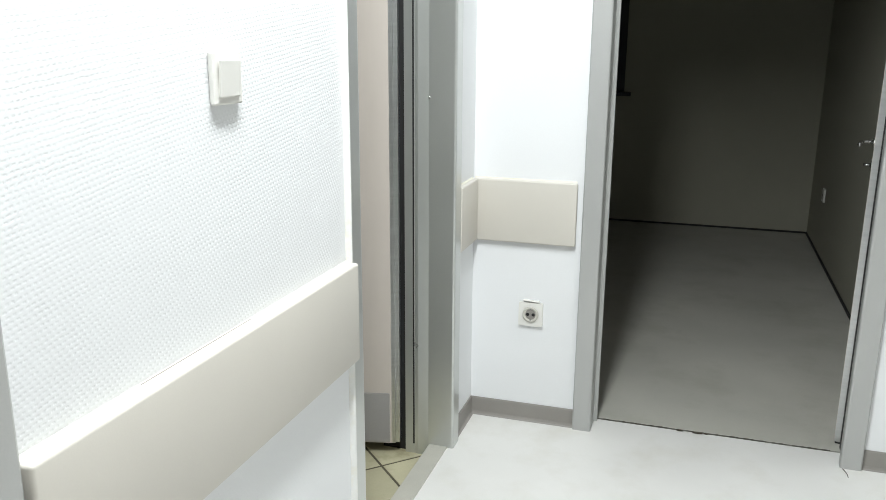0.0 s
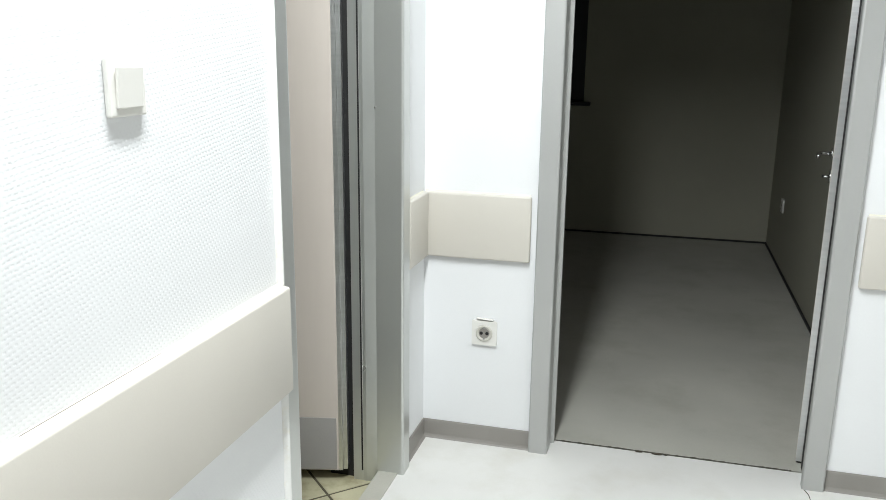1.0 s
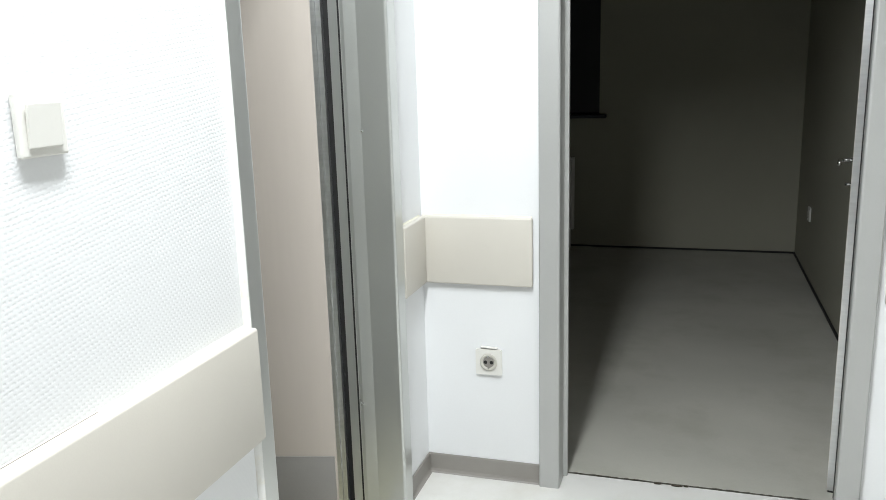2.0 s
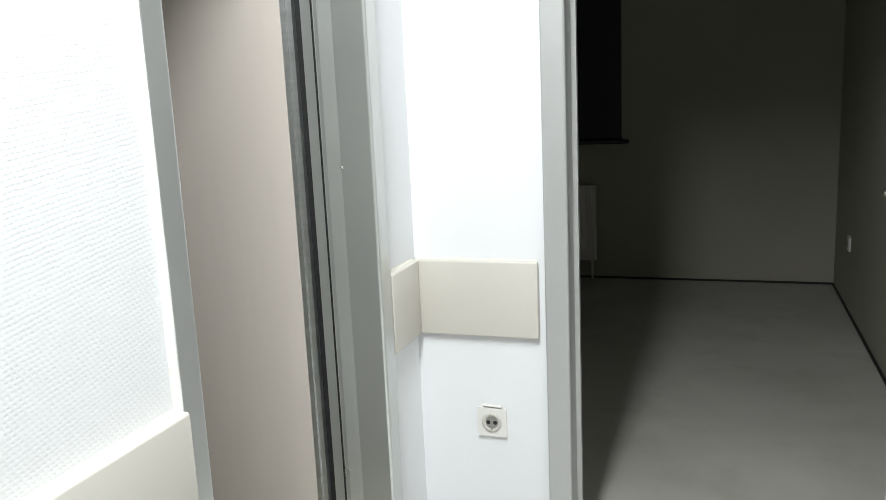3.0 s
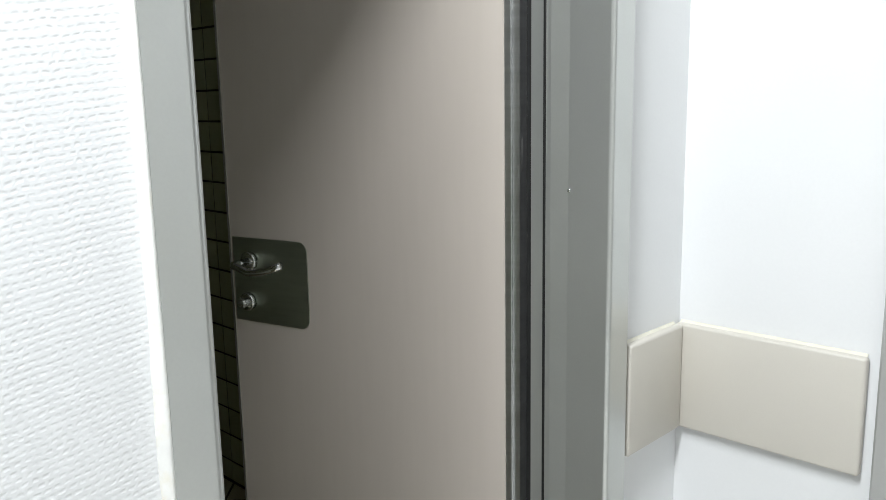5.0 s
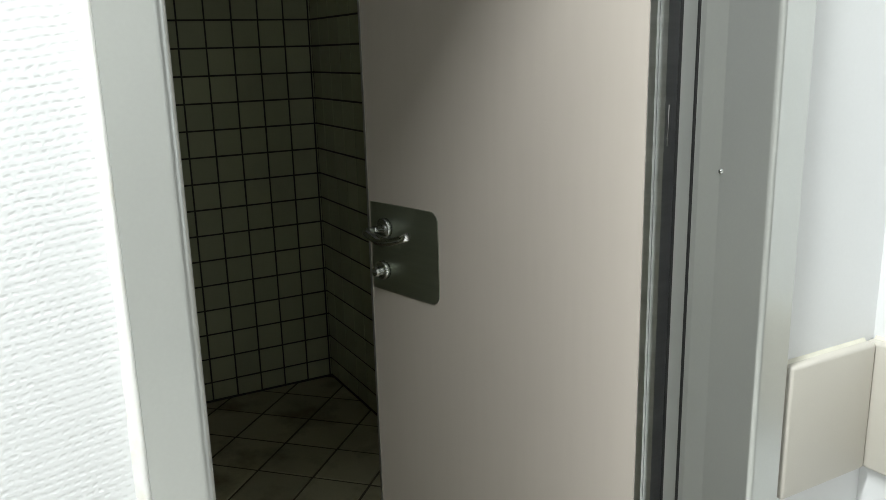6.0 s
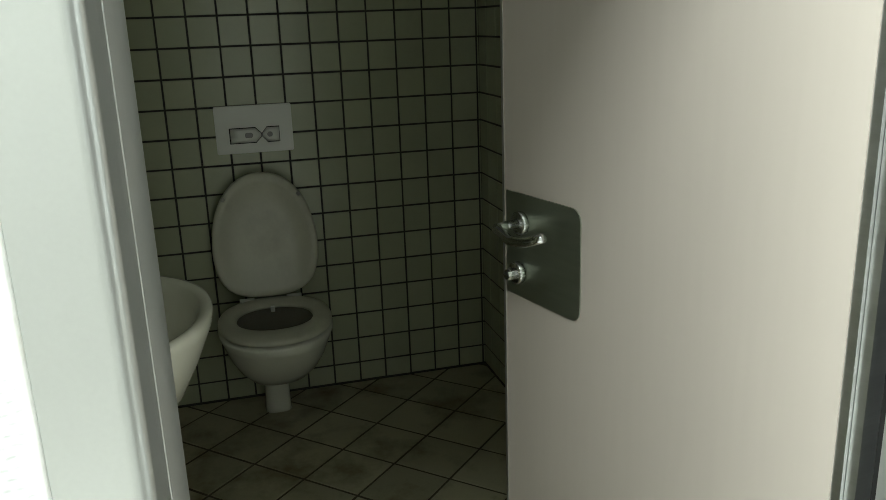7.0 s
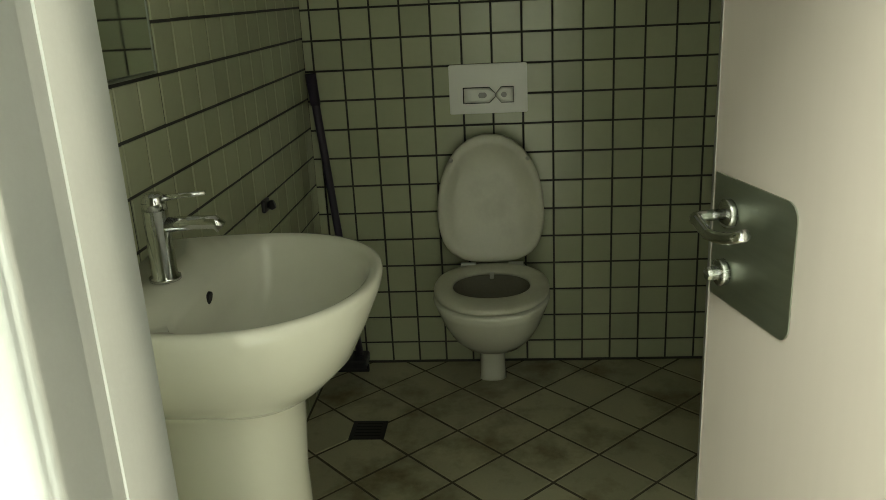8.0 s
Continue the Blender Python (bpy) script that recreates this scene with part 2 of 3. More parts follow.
# ---- the plan ----
H = 2.60            # ceiling height
HEAD = 2.03         # door head
T_W = 0.135         # wall between corridor and toilet
WW = 0.020          # face of the papered corridor wall
T_N = 0.12          # wall between corridor and dark room
CX, CY = 2.15, -6.4  # far side and near end of the corridor
WX, WY0, WY1, WZ = -2.3405, -1.4420, -0.0260, -0.034   # toilet room: grout faces and floor
RX0, RX1, RY = -1.7, 1.463, 3.47                    # dark room
NEAR, FAR = -1.069, -0.2175                         # toilet door frame, outer edges
NX0, NX1 = 0.364, 1.261                            # dark room door frame, outer edges


def structure(name, bm, mat, label="", category=""):
    return tagged(mesh_object(name, bm, mat), label, category, kind="structure")


# corridor floor, under both doorways
structure("floor", boxed((0.0, CY, -0.12), (CX, 0.085, 0.0)), M_VINYL, "pale worn vinyl corridor floor", "floor")
structure("floor_2", boxed((RX0, 0.092, -0.12), (RX1, RY, 0.001)), M_ROOMFLOOR, "blotchy grey vinyl floor of the unlit room", "floor")
structure("floor_3", boxed((WX - 0.05, WY0 - 0.05, -0.16), (-0.06, WY1 + 0.05, WZ - 0.0022)), M_FGROUT, "dirty brown floor grout of the toilet", "floor")
structure("subfloor", boxed((-2.6, CY - 0.2, -0.22), (CX + 0.2, RY + 0.2, -0.165)), M_GROUT, "screed under the floors", "floor")

# wall between corridor and toilet, with its doorway
structure("wall_pier", boxed((-T_W, FAR - 0.02, -0.1), (0.0, T_N, H)), M_PLASTER, "narrow smooth white wall beside the toilet frame", "wall")
bm = boxed((-T_W, CY, -0.1), (WW, NEAR + 0.006, H))
box(bm, (-T_W, NEAR + 0.006, HEAD + 0.03), (WW, FAR - 0.02, H))
structure("wall_west", bm, M_WALL, "white wall with woven paint-coated wallpaper", "wall")
# wall between corridor and dark room
bm = boxed((0.0, 0.0, -0.1), (NX0 + 0.02, T_N, H))
box(bm, (NX1 - 0.02, 0.0, -0.1), (CX, T_N, H))
box(bm, (NX0 + 0.02, 0.0, HEAD + 0.03), (NX1 - 0.02, T_N, H))
structure("wall_north", bm, M_PLASTER, "smooth white end wall of the corridor", "wall")
# added walls out of view, toned to weaken the corridor's bounced light
structure("wall_east", boxed((CX, CY, -0.1), (CX + 0.12, T_N, H)), M_UNSEEN_WALL, "unseen corridor wall, greyed to cut bounced light", "wall")
structure("wall_south", boxed((-T_W, CY - 0.12, -0.1), (CX + 0.12, CY, H)), M_UNSEEN_WALL, "unseen wall closing the corridor, greyed to cut bounced light", "wall")
structure("ceiling", boxed((-T_W, CY - 0.12, H), (CX + 0.12, T_N, H + 0.1)), M_CEIL, "white corridor ceiling", "ceiling")
# toilet room shell
structure("ceiling_2", boxed((WX - 0.12, WY0 - 0.12, 2.45), (-T_W, 0.0, 2.55)), M_CEIL, "white toilet ceiling", "ceiling")
tile_west = structure("wall_tiled_west", boxed((WX - 0.12, WY0 - 0.12, -0.16), (WX, 0.10, 2.45)), M_GROUT, "tiled wall behind the toilet, dark joints", "wall")
tile_south = structure("wall_tiled_south", boxed((WX, WY0 - 0.12, -0.16), (-T_W, WY0, 2.45)), M_GROUT, "tiled wall behind the washbasin, dark joints", "wall")
tile_north = structure("wall_tiled_north", boxed((WX, WY1, -0.16), (-T_W, 0.10, 2.45)), M_GROUT, "tiled side wall, dark joints", "wall")
tile_east = structure("wall_lining_east", boxed((-T_W - 0.012, WY0, -0.1), (-T_W - 0.001, NEAR - 0.002, 2.45)), M_TILE_REST, "tile lining beside the toilet door", "wall")
# dark room shell, with a window opening in its far wall
WIN_X0, WIN_X1, WIN_Z0, WIN_Z1 = -1.0, 0.155, 0.938, 2.15
bm = boxed((RX0 - 0.12, RY, -0.1), (WIN_X0, RY + 0.3, H))
box(bm, (WIN_X1, RY, -0.1), (RX1 + 0.12, RY + 0.3, H))
box(bm, (WIN_X0, RY, -0.1), (WIN_X1, RY + 0.3, WIN_Z0))
box(bm, (WIN_X0, RY, WIN_Z1), (WIN_X1, RY + 0.3, H))
structure("wall_room_north", bm, M_ROOM, "painted wall with a window, dimness put into its colour", "wall")
structure("wall_room_east", boxed((RX1, T_N, -0.1), (RX1 + 0.12, RY, H)), M_ROOM, "painted wall of the unlit room, dimness put into its colour", "wall")
structure("wall_room_west", boxed((RX0 - 0.12, T_N, -0.1), (RX0, RY, H)), M_ROOM, "painted wall of the unlit room, dimness put into its colour", "wall")
structure("wall_room_south", boxed((RX0, 0.102, -0.1), (-T_W, T_N, H)), M_ROOM, "painted wall of the unlit room, dimness put into its colour", "wall")
structure("ceiling_3", boxed((RX0 - 0.12, T_N, H), (RX1 + 0.12, RY + 0.3, H + 0.1)), M_CEIL, "ceiling of the unlit room", "ceiling")

# window: frame, pane, sill
win = thing("window_1", "dark night window with a projecting sill", "window", kind="structure")
for lo, hi in (((WIN_X0, RY + 0.12, WIN_Z0), (WIN_X0 + 0.06, RY + 0.18, WIN_Z1)), ((WIN_X1 - 0.06, RY + 0.12, WIN_Z0), (WIN_X1, RY + 0.18, WIN_Z1)),
               ((WIN_X0 + 0.06, RY + 0.12, WIN_Z0), (WIN_X1 - 0.06, RY + 0.18, WIN_Z0 + 0.06)), ((WIN_X0 + 0.06, RY + 0.12, WIN_Z1 - 0.06), (WIN_X1 - 0.06, RY + 0.18, WIN_Z1))):
    part("window_frame", boxed(lo, hi, 0.006), M_DARKPLASTIC, win)
pane = part("pane", boxed((WIN_X0 + 0.062, RY + 0.145, WIN_Z0 + 0.062), (WIN_X1 - 0.062, RY + 0.15, WIN_Z1 - 0.062)), M_GLASS, win, "black night-dark glass")
part("shutter", boxed((WIN_X0 + 0.002, RY + 0.22, WIN_Z0 + 0.002), (WIN_X1 - 0.002, RY + 0.24, WIN_Z1 - 0.002)), M_NIGHT, win, "closed dark shutter")
part("blind", boxed((WIN_X0 + 0.004, RY + 0.012, WIN_Z0 + 0.016), (WIN_X1 - 0.004, RY + 0.02, WIN_Z1 - 0.004)), M_NIGHT, win, "black roller blind pulled down")
part("window_sill", boxed((WIN_X0 - 0.05, RY - 0.05, WIN_Z0 - 0.022), (WIN_X1 + 0.05, RY + 0.11, WIN_Z0 + 0.004), 0.006), M_DARKPLASTIC, win, "dark sill")


# ---- door frames ----
def jamb_profile(face_out, face_in, proud, steps, r=0.008):
    """Plan outline of a folded steel jamb: u across the opening (towards it), w from the wall face into the wall."""
    pts = [(face_out, 0.0), (face_out, proud - 0.004), (face_out + 0.004, proud)]
    for k in range(17):
        a = radians(90 - 90 * k / 16)
        pts.append((face_in - r + r * math.cos(a), proud - r + r * math.sin(a)))
    pts += steps
    return pts


STEPS = [(0.0640, -0.0645), (0.0700, -0.0975), (0.0700, -0.105), (0.0665, -0.106), (0.0665, -0.108), (0.0680, -0.114), (0.0680, -0.141)]


def toilet_frame():
    f = thing("door_frame", "grey painted folded steel frame of the toilet door", "door frame", kind="structure")
    prof = jamb_profile(0.0, 0.063, 0.020, STEPS)
    last = prof[-1]
    prof += [(0.018, last[1]), (0.018, -0.003), (0.0, -0.003)]
    part("jamb", prism([(w, FAR - u) for u, w in prof], -0.04, HEAD + 0.063), M_FRAME, f)
    # near jamb: face, rounded fold, flat reveal, bead, cushioned stop
    near = jamb_profile(0.0, 0.0605, 0.031, [(0.0612, -0.0200), (0.0625, -0.0310), (0.0618, -0.0326)], 0.013)
    near += [(0.0632 + 0.0076 * math.sin(1.75 * k / 14), -0.0332 - 0.0458 * k / 14) for k in range(15)]
    near += [(0.012, -0.082), (0.012, -0.125), (-0.004, -0.125), (-0.004, -0.003), (0.0, -0.003)]
    part("jamb", prism([(w, NEAR + u) for u, w in near], -0.04, HEAD + 0.063), M_FRAME, f)
    head = loft([[(w, NEAR + 0.0745, HEAD + 0.063 - u) for u, w in prof], [(w, FAR - 0.0725, HEAD + 0.063 - u) for u, w in prof]])
    part("frame_head", head, M_FRAME, f)
    # rubber seal in the rebate; a black plate paints the door gap's shade
    part("seal", boxed((-0.1150, FAR - 0.0690, 0.0), (-0.1100, FAR - 0.0640, HEAD), 0.001), M_RUBBER, f, "black rubber seal")
    part("rebate_gap", boxed((-0.225, FAR - 0.053, -0.04), (-0.1415, FAR - 0.047, HEAD + 0.03), 0.001), M_RUBBER, f, "black plate painted as the shaded gap beside the leaf")
    # hinge knuckles on the far jamb, a fixing screw
    for z in (0.262, 1.148):
        part("hinge", tube([(-0.160, FAR - 0.072, z), (-0.160, FAR - 0.072, z + 0.058)], 0.0022, 10), M_KICK, f, "grey painted hinge knuckle", True)
    part("screw", tube([(-0.063, FAR - 0.0615, 1.120), (-0.063, FAR - 0.0665, 1.120)], [0.004, 0.003], 10), M_CHROME, f, "bright screw head", True)
    return f


def room_frame():
    f = thing("door_frame", "pale grey steel frame of the unlit room", "door frame", kind="structure")
    prof = jamb_profile(0.0, 0.062, 0.022, [(0.062, -0.062), (0.074, -0.068), (0.074, -0.085), (0.062, -0.088), (0.062, -0.138)])
    prof += [(0.0, -0.138), (0.0, -0.1225), (0.018, -0.1225), (0.018, -0.003), (0.0, -0.003)]
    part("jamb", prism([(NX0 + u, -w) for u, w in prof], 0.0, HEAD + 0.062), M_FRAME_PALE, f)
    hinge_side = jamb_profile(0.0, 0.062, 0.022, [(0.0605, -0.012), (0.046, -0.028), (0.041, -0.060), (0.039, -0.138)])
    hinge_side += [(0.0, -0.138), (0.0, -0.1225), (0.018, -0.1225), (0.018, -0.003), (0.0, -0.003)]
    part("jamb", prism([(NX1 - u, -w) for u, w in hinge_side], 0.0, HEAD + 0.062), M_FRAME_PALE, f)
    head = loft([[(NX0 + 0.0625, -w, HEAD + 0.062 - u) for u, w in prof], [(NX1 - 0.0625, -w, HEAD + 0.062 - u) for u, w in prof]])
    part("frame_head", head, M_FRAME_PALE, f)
    part("seal", boxed((NX0 + 0.0625, 0.089, 0.002), (NX0 + 0.0685, 0.0945, HEAD), 0.001), M_RUBBER, f, "black rubber seal")
    part("seal", boxed((NX1 - 0.0445, 0.060, 0.002), (NX1 - 0.0405, 0.120, HEAD), 0.001), M_RUBBER, f, "black rubber seal")
    return f


def corridor_frame():
    """Only its far jamb comes into view, beside the rail's end."""
    f = thing("door_frame", "grey steel frame of a further corridor door", "door frame", kind="structure")
    for y0 in (-2.002, -2.888):
        part("jamb", boxed((WW - 0.001, y0, 0.0), (WW + 0.02, y0 + 0.042, HEAD + 0.04), 0.004), M_FRAME_PALE, f)
    part("frame_head", boxed((WW - 0.001, -2.8455, HEAD), (WW + 0.02, -2.0025, HEAD + 0.04), 0.004), M_FRAME_PALE, f)
    part("leaf", boxed((WW - 0.012, -2.8455, 0.006), (WW + 0.006, -2.0025, HEAD - 0.0005), 0.002), M_DOOR, f, "closed beige door leaf")
    return f


toilet_frame()
room_frame()
corridor_frame()
rings, rng_filler = [], random.Random(31)
edge = rim = 0.0
for k in range(131):
    # a hand-laid edge: creeps in and out on the frame and on the paper
    edge = 0.82 * edge + rng_filler.uniform(-0.0007, 0.0007)
    rim = 0.85 * rim + rng_filler.uniform(-0.0011, 0.0011)
    z = 0.065 + (HEAD - 0.035) * k / 130
    rings.append([(WW - 0.002, NEAR - 0.0075 + rim, z), (WW - 0.002, NEAR + 0.0030, z), (0.0300, NEAR + 0.0040, z), (0.0318, NEAR + 0.0024 + edge, z),
                  (0.0312, NEAR - 0.0005 + 0.5 * edge, z), (0.0262, NEAR - 0.0034 + 0.5 * rim, z), (WW + 0.0012, NEAR - 0.0068 + rim, z)])
part_caulk = mesh_object("caulk", loft(rings), M_FILLET, True)
tagged(part_caulk, "white painted filler with a yellowed edge along the toilet door frame", "sealant", kind="structure")


# ---- doors ----
def lever_handle(parent, place, reach, length, toward, rose_r=0.022, out=0.052, rise=0.0, back=0.0):
    """Lever on a round rose. place(along, off, z) gives points of the door; toward = +1 or -1 along the leaf."""
    a, z = reach
    part("rose", tube([place(a, 0.0, z), place(a, 0.009, z), place(a, 0.011, z)], [rose_r, rose_r, rose_r - 0.003], 20), M_STEEL, parent, "polished steel rose", True)
    pts = [place(a, 0.010, z), place(a, out - 0.016, z)]
    for k in range(1, 6):
        t = radians(90 * k / 5)
        pts.append(place(a + toward * 0.016 * (1 - math.cos(t)), out - 0.016 + 0.016 * math.sin(t), z))
    pts.append(place(a + toward * length * 0.36, out, z - 0.6 * rise))
    for k in range(1, 5):
        pts.append(place(a + toward * length * (0.36 + 0.16 * k), out - back * k / 4, z - rise * (0.6 - 0.075 * k * k)))
    return part("lever", tube(pts, 0.0082, 14), M_CHROME, parent, "shiny bent steel lever", True)


def toilet_door():
    face, way = Vector((-0.150, -0.3057, 0)), Vector((-0.9713, -0.238, 0)).normalized()
    normal = Vector((-way.y, way.x, 0))
    if normal.y > 0:
        normal = -normal
    d = thing("door_1", "half-open beige laminate toilet door with steel plate", "door")

    def place(a, off, z):
        return face + way * a + normal * off + Vector((0, 0, z))

    def plate(name, u0, v0, u1, v1, back, front, mat, label="", radii=(0.002,) * 4):
        return part(name, slab(rounded(u0, v0, u1, v1, radii, 5), front - back, lambda u, v, w: place(u, back + w, v)), mat, d, label)

    plate("leaf", 0.030, 0.004, 0.701, 2.02, -0.040, 0.0, M_DOOR, "beige laminate leaf")
    plate("edge_trim", 0.701, 0.004, 0.707, 2.02, -0.041, 0.0015, M_EDGE, "pale aluminium edge")
    plate("edge_trim", 0.018, 0.004, 0.030, 2.02, -0.040, -0.0015, M_EDGE, "pale aluminium edge")
    plate("edge_trim", 0.004, 0.004, 0.0175, 2.02, -0.040, -0.008, M_EDGE, "pale aluminium rebate edge")
    plate("kick_board", 0.036, 0.008, 0.695, 0.180, 0.0005, 0.003, M_KICK, "scuffed grey kick board")
    plate("handle_plate", 0.486, 0.8015, 0.694, 0.9885, 0.0005, 0.0026, M_PLATE, "dull dark steel plate with rounded corners", (0.022, 0.001, 0.001, 0.022))
    lever_handle(d, lambda a, off, z: place(a, 0.004 + off, z), (0.643, 0.938), 0.135, -1, 0.021, 0.060, 0.018, 0.006)
    # thumb turn below
    part("rose", tube([place(0.652, 0.004, 0.847), place(0.652, 0.014, 0.847), place(0.652, 0.016, 0.847)], [0.020, 0.020, 0.017], 20), M_STEEL, d, "polished steel rose", True)
    part("thumb_turn", tube([place(0.652, 0.016, 0.847), place(0.652, 0.027, 0.847), place(0.652, 0.032, 0.847)], [0.010, 0.011, 0.009], 8), M_STEEL, d, "faceted steel thumb turn")
    # far side lever
    lever_handle(d, lambda a, off, z: place(a, -0.041 - off, z), (0.643, 0.938), 0.128, -1)
    part("latch", boxed((-0.011, -0.011, -0.03), (0.011, 0.011, 0.03)), M_STEEL, d).matrix_basis = Matrix.Translation(place(0.707, -0.02, 0.90))
    return d


def room_door():
    face, way = Vector((1.203, 0.150, 0)), Vector((0.188, 0.982, 0)).normalized()
    normal = Vector((-way.y, way.x, 0))
    if normal.x > 0:
        normal = -normal
    d = thing("door_2", "wide-open pale door of the unlit room", "door")

    def place(a, off, z):
        return face + way * a + normal * off + Vector((0, 0, z))

    def plate(name, u0, v0, u1, v1, back, front, mat, label=""):
        return part(name, slab(rounded(u0, v0, u1, v1, (0.002,) * 4, 3), front - back, lambda u, v, w: place(u, back + w, v)), mat, d, label)

    plate("leaf", 0.010, 0.008, 0.800, 2.02, -0.040, 0.0, M_DOOR, "beige laminate leaf")
    plate("edge_trim", 0.0, 0.008, 0.0095, 2.02, -0.040, -0.001, M_EDGE, "pale aluminium edge")
    plate("edge_trim", 0.8005, 0.008, 0.806, 2.02, -0.041, 0.001, M_EDGE, "pale aluminium edge")
    # black strip paints the shade of the gap below the leaf
    plate("bottom_gap", 0.0, 0.0022, 0.80, 0.0075, -0.038, -0.004, M_RUBBER, "black strip painted as shade under the leaf")
    lever_handle(d, place, (0.735, 0.919), 0.115, -1)
    part("keyhole_rose", tube([place(0.735, 0.0, 0.832), place(0.735, 0.010, 0.832)], [0.026, 0.024], 20), M_STEEL, d, "steel keyhole rose", True)
    part("key", tube([place(0.735, 0.010, 0.832), place(0.735, 0.034, 0.832)], 0.006, 8), M_STEEL, d, "key in its hole", True)
    return d


toilet_door()
room_door()


# ---- corridor: rails, skirting, switch, socket ----
def rail(name, lo, hi, label, along):
    """A board with rounded edges and a thin sealant bead on its top against the wall."""
    r = thing(name, label, "wall rail", group="wall bumper rails")
    part("board", boxed(lo, hi, 0.006, 3), M_RAIL, r, smooth=True)
    if along == "y":
        bead = [[(lo[0], y, hi[2] - 0.0005), (lo[0] + 0.005, y, hi[2] - 0.0005), (lo[0], y, hi[2] + 0.004)] for y in (lo[1] + 0.004, hi[1] - 0.004)]
    else:
        bead = [[(x, hi[1], hi[2] - 0.0005), (x, hi[1] - 0.005, hi[2] - 0.0005), (x, hi[1], hi[2] + 0.004)] for x in (lo[0] + 0.004, hi[0] - 0.004)]
    part("sealant_bead", loft(bead), M_CAULK, r, "thin pale sealant bead")
    return r


RZ0, RZ1 = 0.637, 0.845
rail("bumper_rail", (WW + 0.0005, -1.955, RZ0 - 0.022), (WW + 0.027, -1.070, RZ1 - 0.015), "long beige bumper rail on the textured wall", "y")
part("open_joint", boxed((WW + 0.001, -1.74, RZ1 - 0.0155), (WW + 0.0030, -1.46, RZ1 - 0.0122)), M_SKIRT, bpy.data.objects["bumper_rail"], "dark gap where the sealant has come off")
rail("bumper_rail", (0.0005, -0.2095, RZ0), (0.020, -0.0205, RZ1), "short beige bumper rail in the corner", "y")
rail("bumper_rail", (0.0005, -0.0200, RZ0), (0.345, -0.0005, RZ1), "beige bumper rail above the wall socket", "x")
rail("bumper_rail", (1.280, -0.0200, RZ0), (CX - 0.001, -0.0005, RZ1), "beige bumper rail beside the dark doorway", "x")


def skirting(name, start, end, normal):
    """Coved vinyl skirting from start to end."""
    prof = [(0.0, 0.0), (0.013, 0.0), (0.0075, 0.004), (0.0045, 0.012), (0.004, 0.060), (0.0025, 0.064), (0.0, 0.064)]
    n = Vector(normal)
    rings = [[Vector((*p, 0)) + n * a + Vector((0, 0, z)) for a, z in prof] for p in (start, end)]
    return tagged(mesh_object(name, loft(rings), M_SKIRT), "grey coved vinyl skirting", "skirting", kind="structure")


skirting("baseboard", (0.0005, FAR + 0.0005), (0.0005, -0.0005), (1, 0, 0))
skirting("baseboard", (0.0046, -0.0005), (NX0 - 0.0005, -0.0005), (0, -1, 0))
skirting("baseboard", (NX1 + 0.0005, -0.0005), (CX - 0.001, -0.0005), (0, -1, 0))
skirting("baseboard", (WW + 0.0005, -1.9595), (WW + 0.0005, NEAR - 0.007), (1, 0, 0))


def dark_joint(lo, hi):
    tagged(mesh_object("floor_joint", boxed(lo, hi, 0.002), M_RUBBER), "open dark joint between wall and floor", "joint", kind="structure")


dark_joint((RX1 - 0.010, 0.95, 0.0015), (RX1 - 0.0005, RY - 0.011, 0.016))
tagged(mesh_object("floor_crack", prism([(1.205, -0.024), (1.2085, -0.024), (1.216, -0.050), (1.2165, -0.078), (1.2145, -0.078), (1.2135, -0.052)], 0.0003, 0.0009), M_CRUMB), "short dark crack in the vinyl beside the door frame", "crack", kind="structure")
dark_joint((RX0 + 0.01, RY - 0.010, 0.0015), (RX1 - 0.0005, RY - 0.0005, 0.014))


def light_switch():
    s = thing("light_switch", "white rocker light switch on the textured wall", "switch", pose(WW + 0.0005, -1.498, 1.222))
    part("frame", boxed((0.0, -0.039, -0.039), (0.009, 0.039, 0.039), 0.003, 3), M_PLASTIC, s)
    part("rocker", boxed((0.0092, -0.0275, -0.0275), (0.0145, 0.0275, 0.0275), 0.002), M_PLASTIC, s, "white rocker").matrix_basis = Euler((0, radians(4), 0)).to_matrix().to_4x4()
    return s


def wall_socket(name, m, label):
    """Schuko socket: frame, dished insert, two pin holes, earth clips. Built facing -y."""
    s = thing(name, label, "socket", m)
    bm = slab(rounded(-0.041, -0.041, 0.041, 0.041, (0.005,) * 4, 4), 0.009, lambda u, v, w: (u, -w, v))
    part("frame", bm, M_PLASTIC, s)
    n = 28
    radii = [(0.0275, -0.0095), (0.0270, -0.0125), (0.0205, -0.0125), (0.0190, -0.0100)]
    rings = [[(r * math.cos(2 * math.pi * k / n), y, r * math.sin(2 * math.pi * k / n)) for k in range(n)] for r, y in radii]
    # insert and well disc are toned darker to paint the recess shade
    part("insert", loft(rings, (False, True)), M_PLASTIC_IN, s, "round dished socket insert", True)
    part("well", tube([(0, -0.0100, 0), (0, -0.0103, 0)], 0.0175, 24), M_SKIRT, s, "dark grey disc painted as shade in the socket well")
    for x in (-0.0095, 0.0095):
        part("pin_hole", tube([(x, -0.0104, 0), (x, -0.0109, 0)], 0.0058, 10), M_HOLE, s)
    for z in (-0.0185, 0.0185):
        part("earth_clip", boxed((-0.003, -0.0128, z - 0.0028), (0.003, -0.0101, z + 0.0028), 0.0006), M_STEEL, s)
    return s


light_switch()
sock = wall_socket("wall_socket", pose(0.206, -0.0005, 0.391), "white wall socket under the bumper rail")
